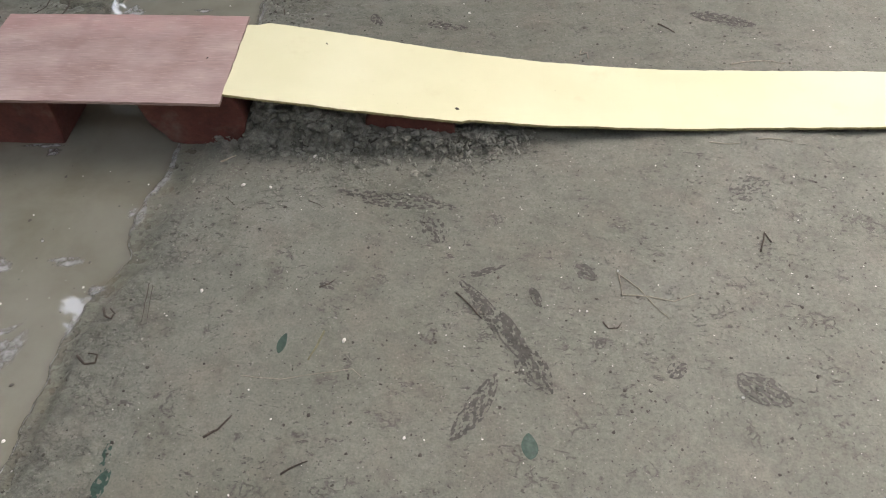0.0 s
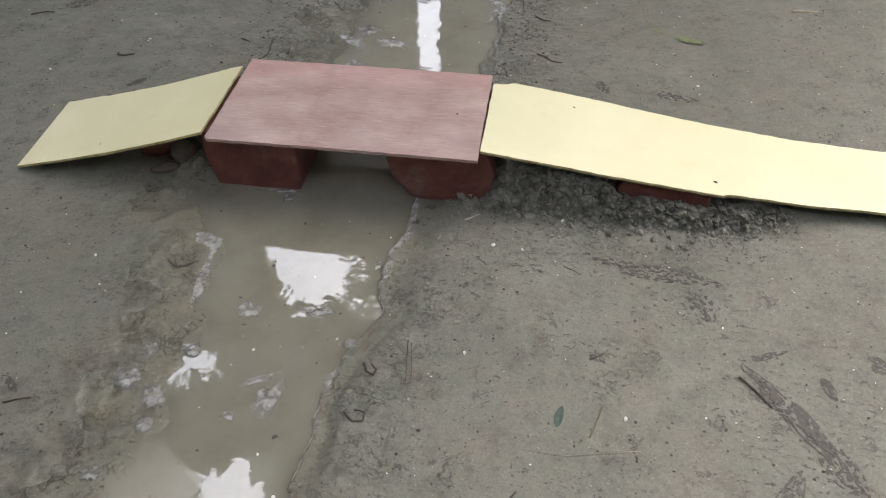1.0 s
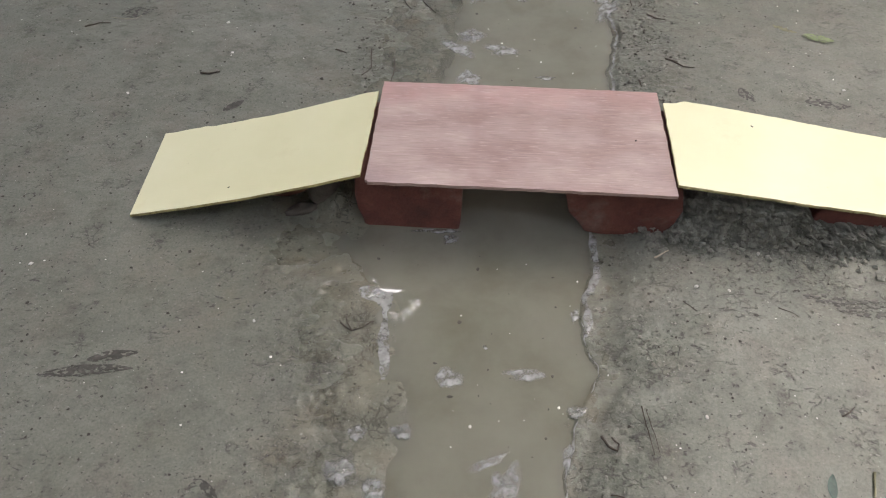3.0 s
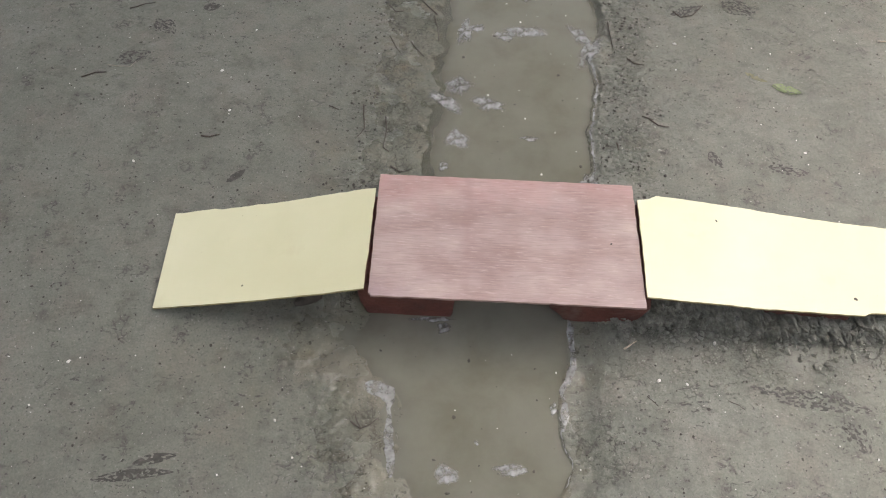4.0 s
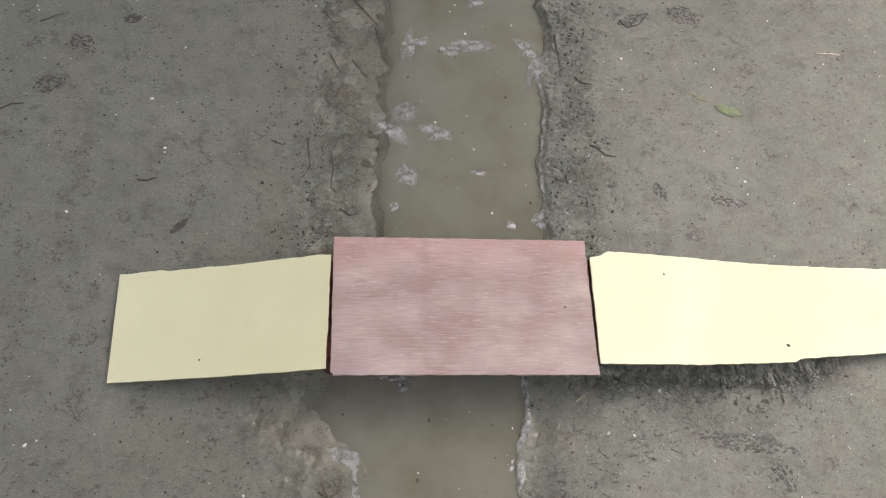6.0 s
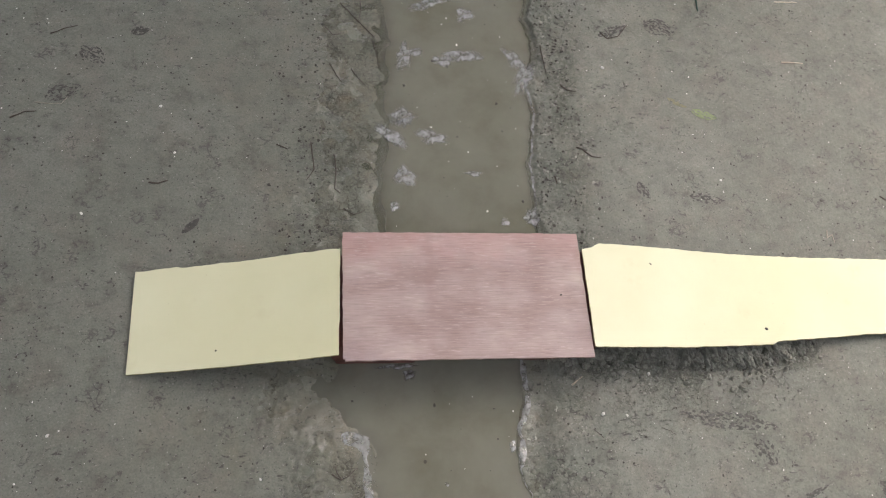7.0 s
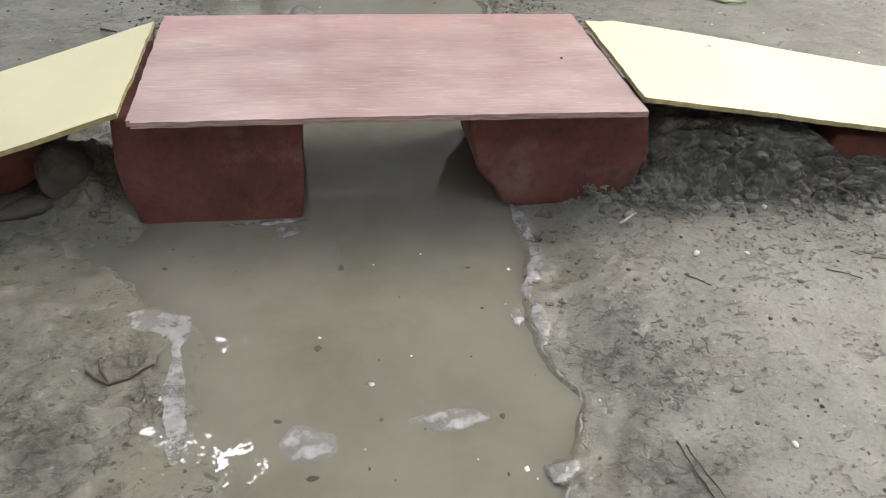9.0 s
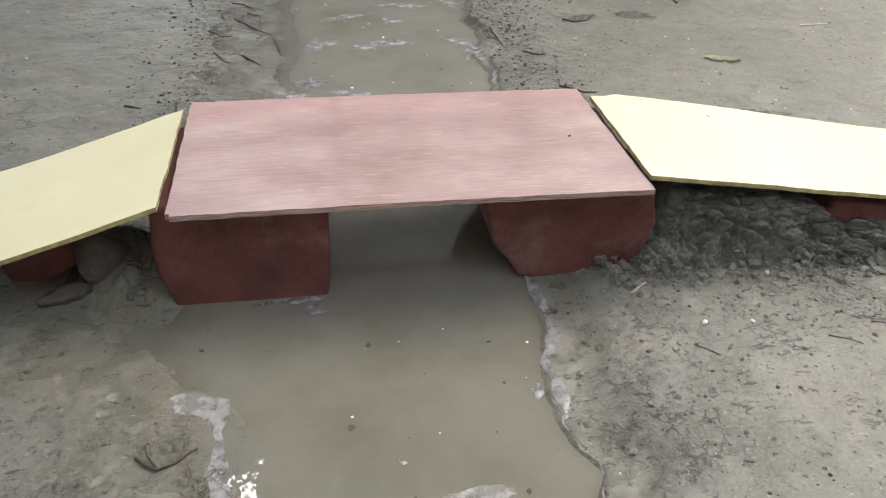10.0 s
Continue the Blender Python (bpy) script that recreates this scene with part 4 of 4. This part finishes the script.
# ---- foam and bubbles on the water ----
def foam_patch(x, y, rx, ry, turn, seed, label="pale grey scum foam floating on the silty water", bubbles=()):
    """A raft of scum with an uneven rim, and the bubbles that stick to it."""
    rings, sides = 5, 72
    # far rafts drawn larger: foam together with the white glints around it
    wide = 1.2 if y > 0.1 else 0.9
    base = max(z_at(x, y), WATER) + 0.0004
    thing = new("foam_patch")
    thing.matrix_world = pose(x, y, base)
    verts, faces = [(0, 0, 0.0007)], []
    ca, sa = math.cos(radians(turn)), math.sin(radians(turn))
    for r in range(1, rings + 1):
        for s in range(sides):
            a = 2 * math.pi * s / sides
            k = 1 + 0.60 * noise.noise(Vector((math.cos(a) * 1.1, math.sin(a) * 1.1, seed * 2.3))) + 0.26 * noise.noise(Vector((math.cos(a) * 2.4, math.sin(a) * 2.4, seed * 1.3))) + 0.14 * noise.noise(Vector((math.cos(a) * 6, math.sin(a) * 6, seed)))
            px, py = wide * math.cos(a) * rx * k * r / rings, wide * math.sin(a) * ry * k * r / rings
            px, py = px * ca - py * sa, px * sa + py * ca
            z = max(z_at(x + px, y + py) - base + 0.0004, 0)
            verts.append((px, py, z + 0.0007 * (1 - (r / rings) ** 2)))
    faces += [(0, 1 + s, 1 + (s + 1) % sides) for s in range(sides)]
    for r in range(rings - 1):
        o, p = 1 + r * sides, 1 + (r + 1) * sides
        faces += [(o + s, p + s, p + (s + 1) % sides, o + (s + 1) % sides) for s in range(sides)]
    me = mesh_of("film", verts, faces, [FOAM])
    me.attributes.new("rim", "FLOAT", "POINT").data.foreach_set("value", [0.0] + [r / rings for r in range(1, rings + 1) for _ in range(sides)])
    film = new("film", me)
    film.parent = thing
    for bx, by, br in bubbles:
        bm = bmesh.new()
        bmesh.ops.create_uvsphere(bm, u_segments=16, v_segments=10, radius=br, matrix=pose(bx, by, 0.0) @ Matrix.Diagonal((1, 1, 0.62, 1)))
        bmesh.ops.delete(bm, geom=[v for v in bm.verts if v.co.z < -0.0002], context="VERTS")
        part("bubble", set_smooth(bm), BUBBLE, thing)
    return tagged(thing, label, "foam", "foam patches")


FROTH = "pale froth with clear bubbles at the water's edge"
foam_patch(-0.060, 0.305, 0.015, 0.014, 0, 1, FROTH, [(0, 0, 0.011), (-0.004, 0.002, 0.006), (0.018, 0.002, 0.004)])
foam_patch(-0.084, 0.276, 0.023, 0.010, -35, 2)
foam_patch(-0.020, 0.273, 0.021, 0.011, -10, 3)
foam_patch(-0.055, 0.415, 0.009, 0.026, -8, 4)
foam_patch(-0.040, 0.424, 0.011, 0.007, 30, 5)
foam_patch(0.033, 0.419, 0.028, 0.011, 6, 6, bubbles=[(0.004, 0.0, 0.004)])
foam_patch(0.000, 0.408, 0.012, 0.008, 0, 7)
foam_patch(0.042, 0.499, 0.012, 0.011, 30, 8)
foam_patch(0.115, 0.415, 0.010, 0.022, 35, 9)
foam_patch(0.126, 0.382, 0.011, 0.026, -30, 10)
foam_patch(-0.063, 0.207, 0.011, 0.015, 30, 11)
foam_patch(-0.077, 0.160, 0.005, 0.007, 0, 12)
foam_patch(0.114, 0.142, 0.010, 0.013, 30, 13)
foam_patch(0.035, 0.214, 0.010, 0.004, 0, 14)
foam_patch(0.076, 0.139, 0.006, 0.006, 0, 15)
foam_patch(-0.010, 0.520, 0.030, 0.008, 20, 16)
foam_patch(0.060, 0.560, 0.030, 0.009, -10, 17)
foam_patch(-0.050, 0.600, 0.026, 0.010, 10, 18)
foam_patch(0.125, 0.570, 0.010, 0.026, 10, 19)
foam_patch(-0.082, -0.0668, 0.030, 0.0040, 2, 20, "pale scum line along the foot of the brick")
foam_patch(-0.066, -0.0775, 0.009, 0.008, 10, 21, FROTH, [(0.0, 0.0, 0.004), (0.003, -0.004, 0.003)])
foam_patch(-0.093, -0.307, 0.010, 0.009, 0, 25, FROTH, [(0.0, 0.0, 0.0075), (-0.004, 0.004, 0.004)])
foam_patch(0.012, -0.241, 0.020, 0.0075, 8, 26)
foam_patch(-0.058, -0.250, 0.015, 0.013, -30, 27)
foam_patch(0.055, -0.278, 0.008, 0.008, 0, 28, FROTH, [(0, 0, 0.0075), (0.010, -0.006, 0.005), (0.003, -0.013, 0.004), (-0.008, -0.012, 0.003)])
foam_patch(-0.133, -0.312, 0.010, 0.008, 10, 29, FROTH, [(0, 0, 0.005), (0.007, -0.004, 0.003)])
foam_patch(-0.142, -0.348, 0.016, 0.014, 0, 30, FROTH, [(0, 0, 0.011), (0.013, -0.006, 0.005)])
foam_patch(-0.112, -0.362, 0.010, 0.016, 20, 31, FROTH, [(0.004, -0.008, 0.006), (-0.004, 0.008, 0.004)])
foam_patch(-0.104, -0.392, 0.010, 0.009, 0, 32, FROTH, [(0, 0, 0.008)])
foam_patch(-0.006, -0.350, 0.013, 0.024, -18, 33, bubbles=[(0.002, 0.004, 0.006), (0.004, -0.008, 0.005)])
foam_patch(-0.034, -0.372, 0.008, 0.006, 0, 34)
foam_patch(-0.020, -0.330, 0.018, 0.005, 30, 35)
foam_patch(0.046, -0.322, 0.005, 0.014, -10, 36)
foam_patch(0.058, -0.171, 0.005, 0.008, 0, 37)
foam_patch(-0.026, -0.213, 0.003, 0.003, 0, 38)
foam_patch(-0.130, -0.445, 0.012, 0.010, 0, 39, FROTH, [(0, 0, 0.007), (0.010, 0.004, 0.005)])


def ribbon(points, width, label, seed):
    """A narrow raft of scum along a shoreline, also used for painted glints."""
    pts = []
    for (x0, y0), (x1, y1) in zip(points, points[1:]):
        pts += [(x0 + (x1 - x0) * k / 8, y0 + (y1 - y0) * k / 8) for k in range(8)]
    pts.append(points[-1])
    verts, faces, cols = [], [], 5
    for k, (x, y) in enumerate(pts):
        a, b = pts[max(0, k - 2)], pts[min(len(pts) - 1, k + 2)]
        d = Vector((b[0] - a[0], b[1] - a[1], 0)).normalized()
        across = Vector((-d.y, d.x, 0))
        w = width * (0.75 + 0.7 * noise.noise(Vector((x * 60, y * 60, seed)))) * min(1.0, 0.3 + k / 6, 0.3 + (len(pts) - 1 - k) / 6)
        for c in range(cols):
            s = c / (cols - 1) * 2 - 1
            p = Vector((x, y, 0)) + across * (s * w / 2 + 0.0015 * noise.noise(Vector((x * 120, y * 120, seed + 4))))
            verts.append((p.x, p.y, max(z_at(p.x, p.y), WATER) + 0.0004 + 0.0002 * (1 - s * s)))
        if k:
            o = k * cols
            faces += [(o - cols + c, o - cols + c + 1, o + c + 1, o + c) for c in range(cols - 1)]
    me = mesh_of("foam_glint_line", verts, faces, [FOAM])
    me.attributes.new("rim", "FLOAT", "POINT").data.foreach_set("value", [0.75 * abs(c / (cols - 1) * 2 - 1) for _ in pts for c in range(cols)])
    return tagged(new("foam_glint_line", me), label, "foam", "foam lines")


ribbon([(0.0786, -0.056), (0.0805, -0.078), (0.082, -0.103), (0.082, -0.120), (0.0755, -0.136), (0.068, -0.151), (0.0712, -0.171), (0.0675, -0.197)], 0.0090, "grey scum line drifting beside the wet beach", 1)
# pale strips painted in for the sky's glint on the water's rim
ribbon([(float(right_edge(y)) - 0.0015, y) for y in np.arange(-0.178, -0.262, -0.010)], 0.0016, "thin pale strip standing for the sky glint along the shore", 2)
ribbon([(float(right_edge(y)) - 0.0015, y) for y in np.arange(-0.285, -0.500, -0.010)], 0.0017, "thin pale strip standing for the sky glint along the shore", 3)
ribbon([(float(right_edge(y)) - 0.0010, y) for y in np.arange(0.125, 0.380, 0.012)], 0.0042, "thin pale strip standing for the sky glint along the shore", 4)


# scum film whose pale colour also holds the sky's glint
FILM = "film of scum along the shallow bank, pale for the sky glint on it"
ribbon([(-0.152, -0.152), (-0.144, -0.155), (-0.136, -0.157), (-0.128, -0.160), (-0.119, -0.166)], 0.023, FILM, 5)
ribbon([(-0.1235, -0.156), (-0.1235, -0.175), (-0.122, -0.195), (-0.1205, -0.215), (-0.117, -0.235), (-0.1155, -0.255)], 0.0125, FILM, 6)


def froth(count, seed):
    """Fine bubbles in the wet mud of the left bank, in one mesh."""
    bm = bmesh.new()
    bmesh.ops.create_icosphere(bm, subdivisions=1, radius=1.0)
    ico = np.array([v.co[:] for v in bm.verts])
    tri = [tuple(v.index for v in f.verts) for f in bm.faces]
    bm.free()
    rng = np.random.default_rng(seed)
    verts, faces = [], []
    spots = 0
    while spots < count:
        x, y = rng.uniform(-0.26, -0.09), rng.uniform(-0.50, -0.14)
        d = float(left_edge(y)) - x
        if d < -0.015 or d > 0.12 or noise.noise(Vector((x * 20, y * 20, 6.5))) < -0.02:
            continue
        r = 0.0005 + 0.0016 * rng.random() ** 3
        faces += [tuple(len(verts) + k for k in f) for f in tri]
        verts += (ico * (r, r, r * 0.8) + (x, y, z_at(x, y) + r * 0.2)).tolist()
        spots += 1
    return tagged(new("froth", mesh_of("froth", verts, faces, [BUBBLE])), "fine froth of tiny bubbles on the wet left bank", "froth", kind="stuff")


froth(1500, 66)


def in_water(x, y, rng):
    return float(left_edge(y)) + 0.03 < x < float(right_edge(y)) - 0.008 and not abs(y) < 0.09


scatter("floating_specks", spread(70, 68, (-0.14, -0.48, 0.16, 0.65), 0.0005, 0.0017, in_water), GRIT, "pale specks and crumbs drifting on the silty water", "debris", 69, 0.3)
scatter("floating_specks", spread(70, 70, (-0.14, -0.48, 0.16, 0.65), 0.0006, 0.0024, in_water), CRUMB, "dark specks and crumbs drifting on the silty water", "debris", 71, 0.3)


# ---- what the water mirrors: houses and a tree to the north; the rest added unseen to shape the light ----
def box_part(name, lo, hi, material, parent, label=""):
    bm = bmesh.new()
    bmesh.ops.create_cube(bm, size=1.0)
    for v in bm.verts:
        v.co = Vector([lo[k] + (v.co[k] + 0.5) * (hi[k] - lo[k]) for k in range(3)])
    bmesh.ops.bevel(bm, geom=bm.edges[:], offset=0.02, segments=1, affect="EDGES")
    return part(name, bm, material, parent, label)


def house(lo, hi, label, eave=0.12, wall=None):
    thing = new("house")
    box_part("wall", (*lo, -0.05), (hi[0], hi[1], hi[2] - 0.16), wall or PLASTER, thing)
    box_part("roof", (lo[0] - eave, lo[1] - eave, hi[2] - 0.158), (hi[0] + eave, hi[1] + eave, hi[2]), ROOF, thing)
    return tagged(thing, label, "house", "houses round the yard")


house((-1.62, 2.96), (-0.80, 4.2, 3.08), "low plastered outhouse with a flat dark roof edge", 0.04)
house((-0.44, 2.96), (9.0, 6.0, 3.08), "low plastered house with a flat dark roof edge", 0.04)
house((-3.4, 2.98), (-2.40, 3.3, 4.45), "low plastered wall house behind the pillar", 0.02)
pillar = new("pillar")
box_part("shaft", (-2.38, 2.90, -0.05), (-1.68, 3.04, 7.2), PLASTER, pillar)
box_part("cap", (-2.40, 2.88, 7.202), (-1.66, 3.06, 7.35), ROOF, pillar)
tagged(pillar, "tall flat plastered pillar beside the low house", "pillar")
# unseen blocks added round the scene to shut out sky and bounce light
house((-7.0, 0.5), (-2.80, 2.7, 6.3), "tall unseen block edging the mirrored sky, pale to bounce light", 0.02, BOUNCE_WALL)
house((-7.0, -5.5), (6.0, -2.6, 3.0), "unseen block added behind to shut out sky and bounce light", 0.1, BOUNCE_WALL)
house((-7.0, -2.4), (-3.2, 0.3, 3.4), "unseen block added on the west to shape the light", 0.1, BOUNCE_WALL)
house((4.6, -2.4), (8.0, 2.6, 7.5), "unseen block added on the east to cut the sky light", 0.1, BOUNCE_WALL)


def tree(base, clumps, seed, leaves, label):
    """A tapered trunk with a limb to each clump of the crown, and many separate leaves."""
    rng = np.random.default_rng(seed)
    thing = new("tree")
    thing.matrix_world = pose(*base)
    bm = bmesh.new()

    def limb(a, b, ra, rb):
        d = (b - a)
        m = Matrix.Translation((a + b) / 2) @ d.to_track_quat("Z", "Y").to_matrix().to_4x4()
        bmesh.ops.create_cone(bm, cap_ends=True, segments=10, radius1=ra, radius2=rb, depth=d.length, matrix=m)

    fork = Vector((0.05, 0.02, 2.4))
    limb(Vector((0, 0, -0.05)), fork, 0.15, 0.10)
    for (cx, cy, cz), _, _ in clumps:
        limb(fork, Vector((cx, cy, cz)) - Vector(base), 0.07, 0.02)
    part("trunk", set_smooth(bm), BARK, thing)
    verts, faces = [], []
    total = sum(r[0] * r[1] * r[2] * w for _, r, w in clumps)
    for c, r, w in clumps:
        for _ in range(int(leaves * w * r[0] * r[1] * r[2] / total)):
            d = rng.normal(size=3)
            d = d / np.linalg.norm(d) * rng.random() ** 0.45
            p = np.array(c) + d * r - np.array(base)
            turn = Euler(rng.uniform(0, 6.28, 3)).to_matrix()
            n, s = len(verts), rng.uniform(0.07, 0.13)
            for q in ((-1, 0, 0), (-0.3, 0.42, 0.05), (0.5, 0.3, 0.05), (1, 0, -0.1), (0.5, -0.3, 0.05), (-0.3, -0.42, 0.05)):
                verts.append(p + np.array(turn @ Vector(q)) * s)
            faces.append(tuple(range(n, n + 6)))
    crown = new("crown", mesh_of("crown", verts, faces, [CROWN], flat=True))
    crown.parent = thing
    return tagged(thing, label, "tree", "trees over the yard")


tree((1.7, 2.45, 0), [((0.75, 2.4, 4.3), (1.45, 0.9, 1.5), 1), ((-0.55, 2.5, 5.1), (1.15, 1.1, 1.15), 1), ((0.1, 1.4, 6.0), (1.2, 1.0, 0.8), 1), ((0.50, 2.3, 3.55), (0.80, 0.6, 0.95), 1), ((-1.15, 2.5, 4.20), (0.7, 0.6, 0.65), 1), ((0.65, 2.55, 3.15), (1.2, 0.35, 0.6), 1), ((-2.55, 2.75, 5.2), (0.4, 0.3, 0.6), 1), ((1.4, 1.4, 5.6), (1.1, 0.9, 0.5), 1), ((-0.32, 2.7, 2.95), (0.42, 0.22, 0.45), 5), ((-0.78, 2.65, 2.95), (0.34, 0.2, 0.38), 1.1), ((-1.15, 2.7, 3.75), (0.55, 0.2, 0.3), 1.1), ((-2.4, 2.75, 5.2), (0.45, 0.2, 0.45), 4)], 3, 22000, "leafy tree in front of the low house")
# unseen canopy, added to cut the sky light from overhead and behind
tree((-2.4, -2.0, 0), [((-1.4, -1.2, 5.4), (1.9, 1.6, 1.0), 1), ((-1.1, 0.6, 5.8), (1.6, 1.4, 0.9), 1), ((2.2, -1.6, 4.8), (1.3, 1.0, 1.0), 1), ((0.3, 0.3, 6.6), (1.5, 1.2, 0.7), 1), ((1.2, 0.1, 6.1), (1.2, 1.0, 0.6), 1)], 5, 30000, "unseen leafy canopy added overhead to block sky light")
